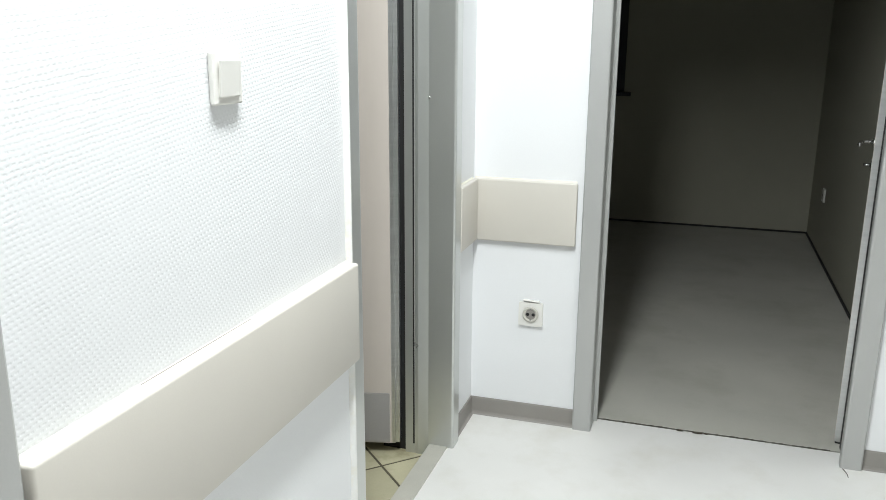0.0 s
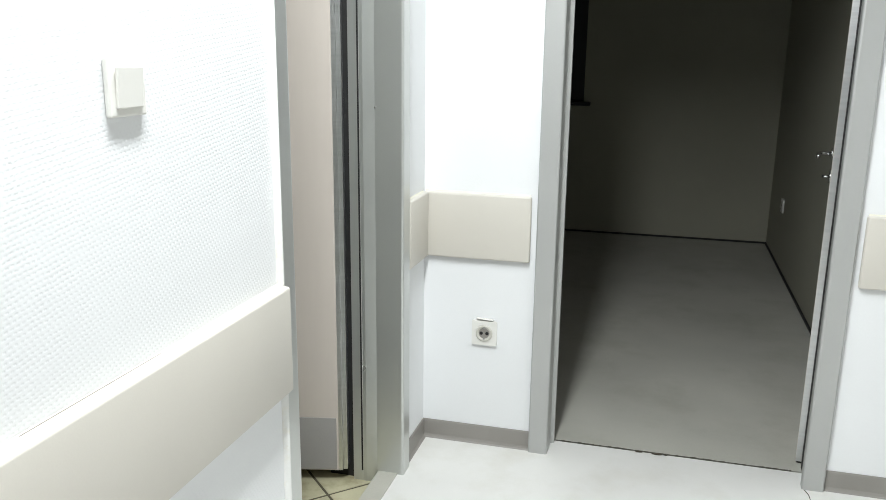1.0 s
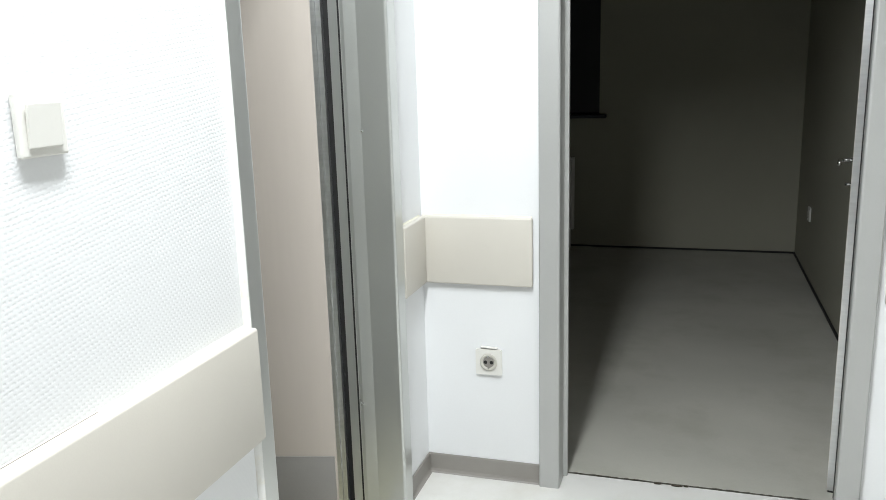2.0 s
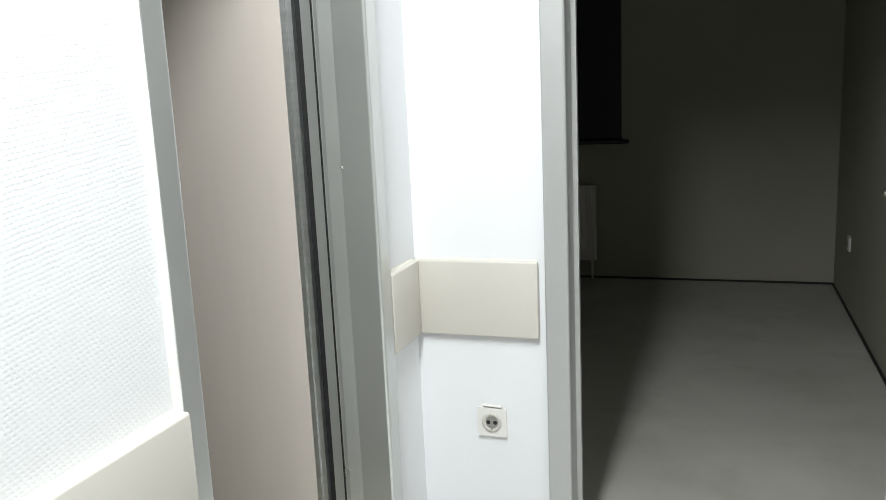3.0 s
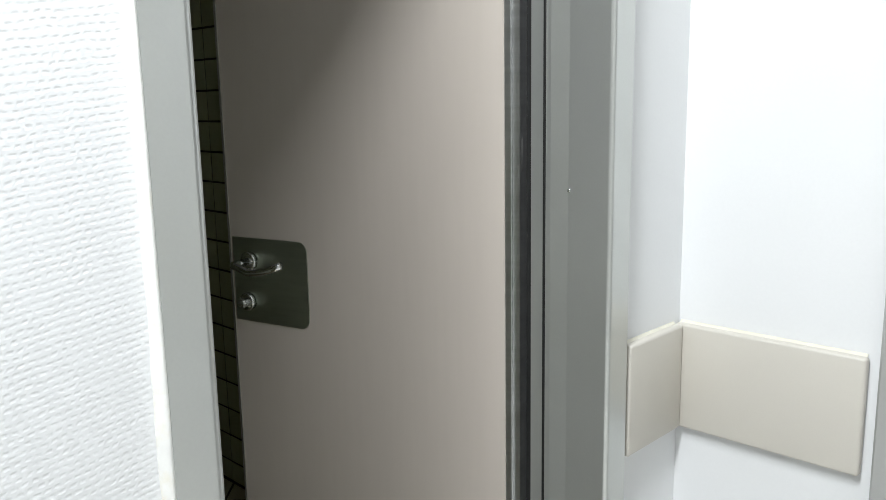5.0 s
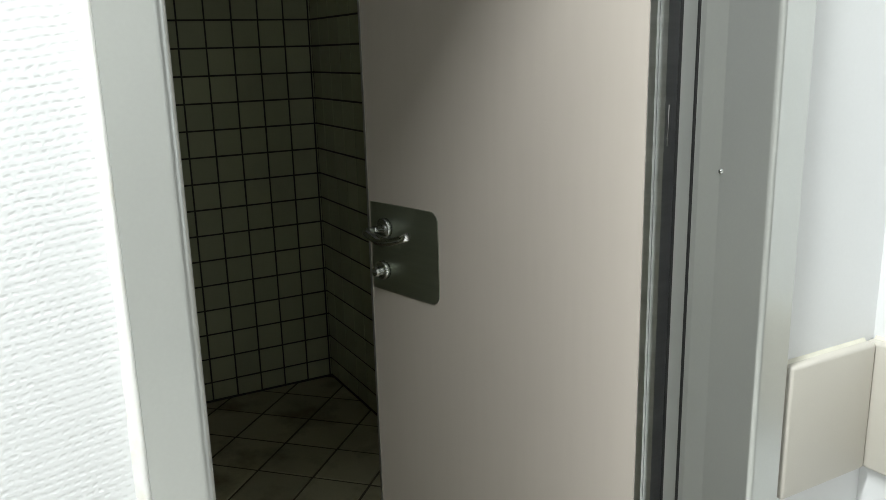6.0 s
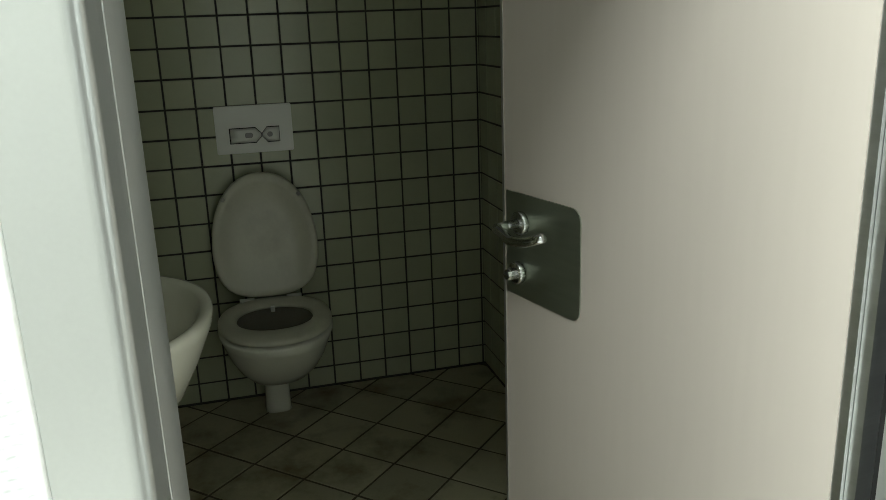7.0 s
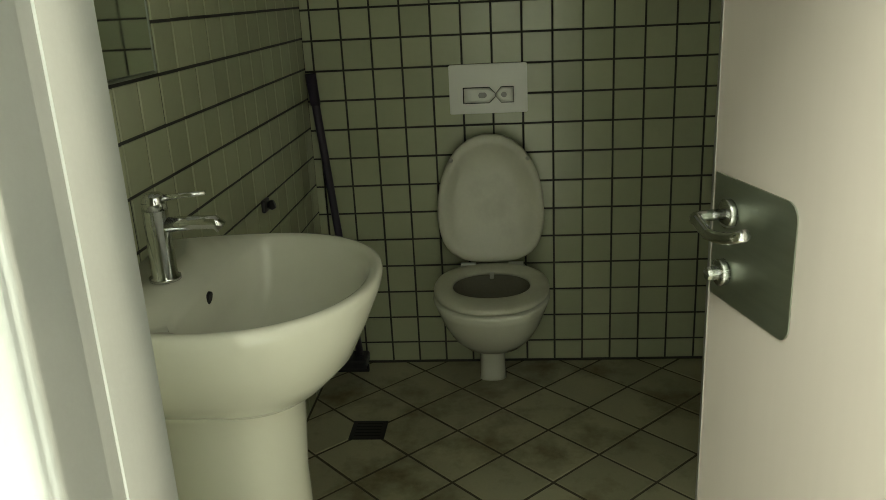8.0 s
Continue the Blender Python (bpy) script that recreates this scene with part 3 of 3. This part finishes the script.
part("cover_lip", boxed((-0.028, -0.012, 0.0455), (0.026, -0.0005, 0.049), 0.001), M_PLASTIC, sock, "lifted white lip above the socket").matrix_basis = Euler((0, radians(3), 0)).to_matrix().to_4x4()
wall_socket("wall_socket", Matrix.Translation((RX1 - 0.0005, 2.86, 0.377)) @ Euler((0, 0, radians(-90))).to_matrix().to_4x4(), "white wall socket in the unlit room")


# threshold of the unlit room: an uneven seam with crumbs
def seam():
    rnd = random.Random(4)
    bm = bmesh.new()
    x, rows = NX0 + 0.065, []
    while x < NX1 - 0.065:
        wdt = 0.0015 + 0.0022 * rnd.random()
        y = 0.0885 + 0.004 * (rnd.random() - 0.5)
        rows.append((bm.verts.new((x, y - wdt, 0.0022)), bm.verts.new((x, y + wdt, 0.0022))))
        x += 0.012
    for a, b in zip(rows, rows[1:]):
        bm.faces.new((a[0], b[0], b[1], a[1]))
    tagged(mesh_object("floor_seam", bm, M_CRUMB), "open dirty seam between two vinyl floors", "floor seam", kind="structure")
    for cx, r in ((0.715, 0.007), (0.772, 0.010), (0.80, 0.004)):
        ring = []
        for lev, f in ((0.0022, 1.0), (0.005, 0.8), (0.0065, 0.3)):
            ring.append([(cx + r * f * (1.6 + 0.5 * math.sin(3 * k + cx)) * math.cos(k * math.pi / 5), 0.080 + r * f * 0.6 * math.sin(k * math.pi / 5), lev) for k in range(10)])
        tagged(mesh_object("debris", loft(ring), M_CRUMB, True), "small dark crumb of dirt at the doorway", "debris", "crumbs in the doorway")


seam()
tagged(mesh_object("threshold", boxed((-0.062, NEAR + 0.04, -0.05), (0.0, FAR - 0.04, 0.004), 0.002), M_THRESH), "worn pale threshold strip in the toilet doorway", "threshold", kind="structure")


# radiator under the window
def radiator():
    r = thing("radiator", "white ribbed panel radiator under the window", "radiator")
    x0, x1, z0, z1, y = -0.95, -0.008, 0.140, 0.648, RY - 0.04
    n = 38
    pts = []
    for k in range(n * 4 + 1):
        x = x0 + (x1 - x0) * k / (n * 4)
        pts.append((x, y - 0.055 + 0.006 * (1, 1, 0, 0)[k % 4]))
    pts += [(x1, y), (x0, y)]
    part("panel", prism(pts, z0, z1 - 0.012), M_RADIATOR, r, "ribbed white enamel panel")
    part("top_grille", boxed((x0, y - 0.06, z1 - 0.011), (x1 + 0.002, y + 0.002, z1), 0.003), M_RADIATOR, r)
    for x in (x0 + 0.12, x1 - 0.12):
        part("bracket", boxed((x - 0.015, y + 0.0025, z0 + 0.05), (x + 0.015, RY, z1 - 0.06)), M_RADIATOR, r)
    part("pipe", tube([(x1 - 0.03, y - 0.02, z0), (x1 - 0.03, y - 0.02, 0.001)], 0.009, 10), M_RADIATOR, r, smooth=True)
    return r


radiator()


# ---- toilet room ----
FACE_W, FACE_S, FACE_N = WX + 0.0035, WY0 + 0.0035, WY1 - 0.0035   # tile faces
TY = -0.838                                                     # axis of the toilet


def egg(cx, cy, front, back, half, n=40, power=2.2):
    """A plan outline: longer towards +x (front) than towards the wall (back)."""
    out = []
    for k in range(n):
        a = 2 * math.pi * k / n
        c, s = math.cos(a), math.sin(a)
        r = (abs(c) ** power + abs(s) ** power) ** (-1 / power)
        out.append((cx + (front if c > 0 else back) * c * r, cy + half * s * r))
    return out


def toilet():
    t = thing("toilet", "white ceramic toilet with raised lid, dusty seat", "toilet")
    cx = -2.045
    # bowl, outside and inside
    levels = [(0.125, 0.055, 0.19, 0.070, -0.09), (0.150, 0.105, 0.24, 0.098, -0.06), (0.200, 0.150, 0.27, 0.130, -0.03), (0.255, 0.185, 0.30, 0.155, -0.01),
              (0.315, 0.222, 0.305, 0.174, 0.0), (0.343, 0.236, 0.305, 0.184, 0.0), (0.350, 0.233, 0.303, 0.181, 0.0)]
    rings = [[(x, y, z) for x, y in egg(cx + dx, TY, f, min(b, cx + dx - FACE_W - 0.001), h)] for z, f, b, h, dx in levels]
    inner = [(0.350, 0.165, 0.150, 0.138, 0.0), (0.335, 0.165, 0.150, 0.138, 0.0), (0.250, 0.130, 0.130, 0.115, -0.01), (0.160, 0.070, 0.080, 0.060, -0.03), (0.140, 0.03, 0.04, 0.03, -0.04)]
    hollow = [[(x, y, z) for x, y in egg(cx + dx, TY, f, b, h)] for z, f, b, h, dx in inner]
    part("bowl", loft(rings + hollow[:1], (True, False)), M_CERAMIC, t, "glazed white bowl", True)
    part("bowl_inside", loft(hollow, (False, True)), M_BOWL_SHADE, t, "inside of the bowl, its shade painted dark", True)
    foot = [(WZ, 0.047, 0.10), (WZ + 0.015, 0.044, 0.098), (0.08, 0.043, 0.096), (0.126, 0.060, 0.12), (0.15, 0.06, 0.12)]
    part("foot", loft([[(x, y, z) for x, y in egg(-2.225, TY - 0.008, h, b, h, 24, 3.0)] for z, h, b in foot]), M_CERAMIC, t, "narrow ceramic foot", True)
    # seat ring
    outer, hole = egg(cx, TY, 0.240, 0.200, 0.181, 48), egg(cx - 0.002, TY, 0.122, 0.118, 0.122, 48)
    mid = lambda f: [(o[0] + (h[0] - o[0]) * f, o[1] + (h[1] - o[1]) * f) for o, h in zip(outer, hole)]
    ring = [[(x, y, 0.361) for x, y in mid(0.03)], [(x, y, 0.368) for x, y in outer], [(x, y, 0.3765) for x, y in mid(0.10)], [(x, y, 0.380) for x, y in mid(0.35)],
            [(x, y, 0.376) for x, y in mid(0.88)], [(x, y, 0.368) for x, y in hole], [(x, y, 0.361) for x, y in hole], [(x, y, 0.361) for x, y in mid(0.03)]]
    part("seat_ring", loft(ring, (False, False)), M_SEAT, t, "worn white seat ring", True)
    part("bumper", boxed((-2.157, TY - 0.007, 0.353), (-2.143, TY + 0.007, 0.372), 0.002), M_FLUSH, t, "small pale seat buffer")
    # raised lid, leaning back against the wall
    lean = math.atan2(0.035, 0.42)

    def lid_place(u, v, w):
        return (-2.235 - v * math.sin(lean) + w, TY + u, 0.378 + v * math.cos(lean))

    lid = []
    for k in range(48):
        a = 2 * math.pi * k / 48
        c, s = math.cos(a), math.sin(a)
        pw = 2.15 if s > 0 else 3.0
        wide = (abs(c) ** pw + abs(s) ** pw) ** (-1 / pw)
        v = 0.165 + s * wide * (0.266 if s > 0 else 0.160)
        lid.append((0.177 * c * wide * (1 - 0.07 * max(0, -s)), v))
    cu, cv = 0.0, 0.20
    grow = lambda f: [(cu + (u - cu) * f, cv + (v - cv) * f) for u, v in lid]
    rings = [[lid_place(u, v, -0.012) for u, v in lid], [lid_place(u, v, 0.006) for u, v in lid], [lid_place(u, v, 0.011) for u, v in grow(0.965)],
             [lid_place(u, v, 0.010) for u, v in grow(0.86)], [lid_place(u, v, 0.002) for u, v in grow(0.80)], [lid_place(u, v, 0.0) for u, v in grow(0.5)]]
    part("lid", loft(rings), M_SEAT, t, "raised worn oval lid", True)
    for s in (-1, 1):
        part("hinge", tube([(-2.228, TY + s * 0.055, 0.372), (-2.228, TY + s * 0.105, 0.372)], 0.011, 12), M_FLUSH, t, "seat hinge", True)
        part("lid_buffer", tube([lid_place(s * 0.125, 0.352, 0.009), lid_place(s * 0.125, 0.352, 0.017)], 0.007, 10), M_PLASTIC_IN, t, "lid buffer", True)
    return t


def flush_plate():
    f = thing("flush_plate", "white plastic dual flush plate on the tiles", "flush plate")
    y0, y1, z0, z1 = -0.963, -0.7075, 0.868, 1.0275
    at = lambda u, v, w: (FACE_W + 0.0005 + w, u, v)
    part("panel", slab(rounded(y0, z0, y1, z1, (0.006,) * 4), 0.011, at), M_FLUSH, f)
    ya, yb, za, zb, ym = -0.915, -0.754, 0.904, 0.951, -0.811
    left = [(ya, za), (ym - 0.022, za), (ym - 0.003, za + 0.018), (ym - 0.003, zb - 0.018), (ym - 0.022, zb), (ya, zb)]
    right = [(ym + 0.018, za), (yb, za), (yb, zb), (ym + 0.018, zb), (ym + 0.002, zb - 0.018), (ym + 0.002, za + 0.018)]
    for name, shape in (("large_button", left), ("small_button", right)):
        my, mz = sum(p[0] for p in shape) / 6, sum(p[1] for p in shape) / 6
        big = [(my + (u - my) * 1.06, mz + (v - mz) * 1.13) for u, v in shape]
        gap = part("button_gap", slab(big, 0.0006, lambda u, v, w: (FACE_W + 0.0116 + w, u, v)), M_HOLE, f, "dark gap round a button")
        rings = [[(FACE_W + 0.0123, u, v) for u, v in shape], [(FACE_W + 0.0150, u, v) for u, v in shape],
                 [(FACE_W + 0.0140, my + (u - my) * 0.55, mz + (v - mz) * 0.55) for u, v in shape], [(FACE_W + 0.0128, my, mz + 0.0001 * k) for k, _ in enumerate(shape)]]
        button = part(name, loft(rings, (True, False)), M_FLUSH, f, "dished flush button", True)
        # a grey disc paints the shade in the middle of each dished button
        spot = 0.015 if name == "large_button" else 0.011
        part("dish_shade", tube([(FACE_W + 0.0125, my, mz), (FACE_W + 0.0136, my, mz)], [spot, spot * 0.9], 16), M_KICK, button, "grey disc painted as shade in the button's dish")
    return f


def washbasin():
    b = thing("washbasin", "white ceramic washbasin on a half pedestal column", "washbasin")
    cx, back = -0.890, FACE_S + 0.001

    def outline(half, front, z, yc=-1.235, n=44, pw=2.15):
        """D-shaped: rounded front, straight sides to the wall."""
        pts = []
        for k in range(n + 1):
            a = math.pi * k / n
            c, s = math.cos(a), math.sin(a)
            r = (abs(c) ** pw + abs(s) ** pw) ** (-1 / pw)
            pts.append((cx + half * c * r, yc + front * s * r, z))
        side = 6
        for k in range(1, side + 1):
            pts.append((cx - half * (1 - 0.10 * (k / side) ** 2), yc + (back - yc) * k / side, z))
        for k in range(side, 0, -1):
            pts.append((cx + half * (1 - 0.10 * (k / side) ** 2), yc + (back - yc) * k / side, z))
        return pts

    rings = [outline(0.085, 0.090, 0.605), outline(0.115, 0.115, 0.612), outline(0.150, 0.145, 0.635), outline(0.198, 0.188, 0.680), outline(0.232, 0.218, 0.740),
             outline(0.253, 0.241, 0.795), outline(0.256, 0.244, 0.813), outline(0.253, 0.241, 0.820), outline(0.245, 0.233, 0.821)]
    inner = []
    for half, front, rear, z in ((0.233, 0.222, 0.058, 0.815), (0.227, 0.215, 0.054, 0.792), (0.210, 0.197, 0.050, 0.735), (0.175, 0.165, 0.046, 0.690), (0.06, 0.06, 0.03, 0.676)):
        pts = []
        n = len(rings[0])
        for k in range(45):
            a = math.pi * k / 44
            c, s = math.cos(a), math.sin(a)
            r = (abs(c) ** 2.15 + abs(s) ** 2.15) ** (-1 / 2.15)
            pts.append((cx + half * c * r, -1.235 + front * s * r, z))
        m = n - 45
        for k in range(1, m + 1):
            a = math.pi + math.pi * k / (m + 1)
            c, s = math.cos(a), math.sin(a)
            r = (abs(c) ** 3 + abs(s) ** 3) ** (-1 / 3)
            pts.append((cx + half * c * r, -1.235 + rear * s * r, z))
        inner.append(pts)
    part("basin", loft(rings + inner), M_CERAMIC, b, "wide glazed bowl with rounded front", True)

    def column(half, front, z):
        pts = [(cx + half * math.cos(math.pi * k / 20), -1.25 + front * math.sin(math.pi * k / 20), z) for k in range(21)]
        return pts + [(cx - half * 0.9, back, z), (cx + half * 0.9, back, z)]

    part("pedestal", loft([column(0.105, 0.118, WZ), column(0.108, 0.120, WZ + 0.02), column(0.100, 0.102, 0.20), column(0.098, 0.098, 0.45), column(0.112, 0.108, 0.60), column(0.125, 0.12, 0.635)]),
         M_CERAMIC, b, "tapering ceramic pedestal", True)
    part("column_seam", boxed((cx + 0.085, -1.300, WZ + 0.01), (cx + 0.0905, -1.2935, 0.60), 0.001), M_CERAMIC, b, "raised mould seam of the pedestal")
    part("overflow", tube([(cx, -1.2905, 0.782), (cx, -1.2855, 0.781)], 0.011, 14), M_HOLE, b, "dark overflow hole")
    part("drain", tube([(cx, -1.235, 0.677), (cx, -1.235, 0.680)], [0.022, 0.020], 18), M_CHROME, b, "chrome drain", True)
    return b


def tap():
    x, y, z = -0.876, -1.352, 0.8215
    t = thing("basin_tap", "chrome single-lever mixer tap on the washbasin", "tap")
    part("body", tube([(x, y, z), (x, y, z + 0.006), (x, y, z + 0.008), (x, y, z + 0.120)], [0.026, 0.026, 0.021, 0.0205], 22), M_CHROME, t, smooth=True)
    part("spout", tube([(x, y + 0.015, z + 0.094), (x, y + 0.060, z + 0.097), (x, y + 0.098, z + 0.097), (x, y + 0.108, z + 0.088)], [0.013, 0.0115, 0.0115, 0.0115], 14), M_CHROME, t, smooth=True)
    part("cap", tube([(x, y, z + 0.1205), (x, y, z + 0.142), (x, y, z + 0.148)], [0.0205, 0.0195, 0.013], 22), M_CHROME, t, smooth=True)
    part("lever", tube([(x, y + 0.012, z + 0.139), (x, y + 0.05, z + 0.143), (x, y + 0.088, z + 0.146)], [0.006, 0.0045, 0.004], 10), M_CHROME, t, "thin chrome lever", True)
    return t


def mirror():
    m = thing("wall_mirror", "frameless mirror fixed to the tiles", "mirror")
    part("glass", boxed((-1.145, FACE_S + 0.001, 1.143), (-0.66, FACE_S + 0.006, 1.80), 0.001), M_MIRROR, m)
    for lo, hi in (((-1.151, FACE_S + 0.001, 1.137), (-1.1455, FACE_S + 0.0075, 1.80)), ((-1.1454, FACE_S + 0.001, 1.137), (-0.66, FACE_S + 0.0075, 1.1425))):
        part("edge_strip", boxed(lo, hi, 0.001), M_PLATE, m, "thin polished edge")
    return m


def hook():
    h = thing("wall_hook", "black plastic towel hook on the tiles", "hook", pose(-1.72, FACE_S + 0.0005, 0.731))
    part("base", boxed((-0.024, 0.0, -0.018), (0.024, 0.012, 0.018), 0.005), M_DARKPLASTIC, h)
    part("peg", tube([(0.0, 0.012, 0.0), (0.0, 0.022, 0.0), (0.0, 0.030, 0.003)], [0.010, 0.014, 0.012], 14), M_DARKPLASTIC, h, smooth=True)
    return h


def squeegee():
    s = thing("floor_squeegee", "dark squeegee leaning in the tiled corner", "squeegee")
    foot, top = Vector((-2.256, -1.318, WZ + 0.045)), Vector((-2.312, -1.417, 1.020))
    part("handle", tube([foot, foot.lerp(top, 0.5), foot.lerp(top, 0.93), top], [0.013, 0.013, 0.014, 0.017], 14), M_STICK, s, "dark violet round handle", True)
    part("grip", tube([foot.lerp(top, 0.90), foot.lerp(top, 1.002)], [0.0165, 0.0185], 14), M_STICK, s, smooth=True)
    part("head", boxed((-2.30, -1.425, WZ + 0.030), (-2.21, -1.292, WZ + 0.068), 0.008), M_DARKPLASTIC, s, "black plastic head")
    part("blade", boxed((-2.268, -1.425, WZ + 0.0005), (-2.256, -1.292, WZ + 0.0295), 0.002), M_RUBBER, s, "black rubber blade")
    return s


def floor_drain():
    d = thing("floor_drain", "small square dark floor drain", "drain", pose(-1.848, -1.229, WZ + 0.0005))
    part("frame", boxed((-0.055, -0.055, 0.0), (0.055, 0.055, 0.003), 0.001), M_DARKPLASTIC, d)
    for k in range(5):
        x = -0.036 + 0.018 * k
        part("slot", boxed((x - 0.003, -0.04, 0.0031), (x + 0.003, 0.04, 0.0036)), M_HOLE, d)
    return d


toilet()
flush_plate()
washbasin()
tap()
mirror()
hook()
squeegee()
floor_drain()


# ---- tiles, one by one ----
PITCH, JOINT, PROUD = 0.098, 0.0065, 0.0035


def tile_mesh(w, h):
    """A glazed tile facing +z, cushioned at its edge; origin at its lower corner."""
    bm = bmesh.new()
    e = 0.0013
    rings = []
    for inset, z in ((0.0, 0.0), (0.0, PROUD - e), (e, PROUD)):
        rings.append([(inset, inset, z), (w - inset, inset, z), (w - inset, h - inset, z), (inset, h - inset, z)])
    vs = [[bm.verts.new(p) for p in r] for r in rings]
    for a, b in zip(vs, vs[1:]):
        for i in range(4):
            j = (i + 1) % 4
            bm.faces.new((a[i], a[j], b[j], b[i]))
    bm.faces.new(vs[-1])
    return bm


tile_cache = {}


def tile_data(w, h):
    key = (round(w, 3), round(h, 3))
    if key not in tile_cache:
        bm = tile_mesh(w, h)
        bmesh.ops.recalc_face_normals(bm, faces=bm.faces)
        me = bpy.data.meshes.new("tile")
        bm.to_mesh(me)
        bm.free()
        me.materials.append(M_TILE)
        tile_cache[key] = me
    return tile_cache[key]


def cuts(lo, hi, start):
    """Stretches between joints from lo to hi, joints at start + k * PITCH."""
    k = math.ceil((lo - start) / PITCH - 1e-6)
    edges = [lo] + [start + PITCH * i for i in range(k, k + 60) if lo + 0.008 < start + PITCH * i < hi - 0.008] + [hi]
    return list(zip(edges, edges[1:]))


def tile_wall(wall, columns, rows, frame_of, single, seed):
    """Tiles of a wall: those for which single(u, v) holds are parts of their own, the others one joined mesh."""
    rnd = random.Random(seed)
    verts, faces = [], []
    for u0, u1 in columns:
        for v0, v1 in rows:
            w, h = u1 - u0 - JOINT, v1 - v0 - JOINT
            if w < 0.004 or h < 0.004:
                continue
            tilt = Euler((rnd.gauss(0, 0.003), rnd.gauss(0, 0.003), rnd.gauss(0, 0.003))).to_matrix().to_4x4()
            m = frame_of(u0 + JOINT / 2, v0 + JOINT / 2) @ Matrix.Translation((0, 0, rnd.gauss(-0.0004, 0.0003))) @ tilt
            if single(u0, v0):
                ob = new("tile", tile_data(w, h))
                ob.parent = wall
                ob.matrix_basis = m
            else:
                base, e = len(verts), 0.0013
                for inset, z in ((0.0, 0.0), (0.0, PROUD - e), (e, PROUD)):
                    verts += [m @ Vector(p) for p in ((inset, inset, z), (w - inset, inset, z), (w - inset, h - inset, z), (inset, h - inset, z))]
                for r in (0, 4):
                    for i in range(4):
                        j = (i + 1) % 4
                        faces.append((base + r + i, base + r + j, base + r + 4 + j, base + r + 4 + i))
                faces.append((base + 8, base + 9, base + 10, base + 11))
    if faces:
        me = bpy.data.meshes.new("tiles_beyond")
        me.from_pydata(verts, [], faces)
        me.materials.append(M_TILE_REST)
        ob = new("tiles_beyond", me)
        ob.parent = wall
        ob["kind"] = "stuff"


ROWS = cuts(WZ + 0.004, 2.45, 1.025)
# wall behind the toilet: u = y, v = z, facing +x
to_west = Matrix(((0, 0, 1, 0), (1, 0, 0, 0), (0, 1, 0, 0), (0, 0, 0, 1)))
tile_wall(tile_west, cuts(WY0, WY1, -0.625), ROWS, lambda u, v: Matrix.Translation((WX, u, v)) @ to_west, lambda u, v: v < 1.68, 1)
# wall behind the washbasin: u = x (mirrored), v = z, facing +y
to_south = Matrix(((-1, 0, 0, 0), (0, 0, 1, 0), (0, 1, 0, 0), (0, 0, 0, 1)))
tile_wall(tile_south, cuts(0.15, -WX, 2.253), cuts(WZ + 0.004, 2.45, 1.034), lambda u, v: Matrix.Translation((-u, WY0, v)) @ to_south, lambda u, v: v < 1.72 and u > 0.78, 2)
# side wall past the door: u = x, v = z, facing -y
to_north = Matrix(((1, 0, 0, 0), (0, 0, -1, 0), (0, 1, 0, 0), (0, 0, 0, 1)))
tile_wall(tile_north, cuts(WX, -0.15, -2.253), ROWS, lambda u, v: Matrix.Translation((u, WY1, v)) @ to_north, lambda u, v: v < 1.72 and u < -1.0, 3)


# floor tiles, laid diagonally
def clip(poly, inside, cross):
    out = []
    for a, b in zip(poly, poly[1:] + poly[:1]):
        ia, ib = inside(a), inside(b)
        if ia:
            out.append(a)
        if ia != ib:
            out.append(cross(a, b))
    return out


def clip_to(poly, x0, x1, y0, y1):
    for axis, lim, sign in ((0, x0, 1), (0, x1, -1), (1, y0, 1), (1, y1, -1)):
        def cross(a, b, axis=axis, lim=lim):
            t = (lim - a[axis]) / (b[axis] - a[axis])
            return (a[0] + (b[0] - a[0]) * t, a[1] + (b[1] - a[1]) * t)
        poly = clip(poly, lambda p, axis=axis, lim=lim, sign=sign: sign * (p[axis] - lim) >= 0, cross)
        if len(poly) < 3:
            return []
    return poly


def floor_tiles(floor):
    rnd = random.Random(7)
    side, half = 0.1963, (0.1963 - 0.008) / math.sqrt(2)
    step = side * math.sqrt(2)
    ox, oy = -1.848, -0.812
    for i in range(-12, 13):
        for j in range(-12, 13):
            cx, cy = ox + (i + j) * step / 2, oy + (i - j) * step / 2
            poly = clip_to([(cx + half, cy), (cx, cy + half), (cx - half, cy), (cx, cy - half)], FACE_W + 0.002, -0.064, FACE_S + 0.002, FACE_N - 0.002)
            if len(poly) < 3:
                continue
            mx, my = sum(p[0] for p in poly) / len(poly), sum(p[1] for p in poly) / len(poly)
            area = abs(sum(a[0] * b[1] - a[1] * b[0] for a, b in zip(poly, poly[1:] + poly[:1]))) / 2
            if area < 0.0004:
                continue
            dz = WZ + rnd.gauss(0, 0.0004)
            shrink = 0.975
            rings = [[(x - mx, y - my, -0.006) for x, y in poly], [(x - mx, y - my, -0.0018) for x, y in poly], [((x - mx) * shrink, (y - my) * shrink, 0.0) for x, y in poly]]
            ob = part("floor_tile", loft(rings), M_FTILE, floor)
            ob.location = (mx, my, dz)


floor_tiles(bpy.data.objects["floor_3"])
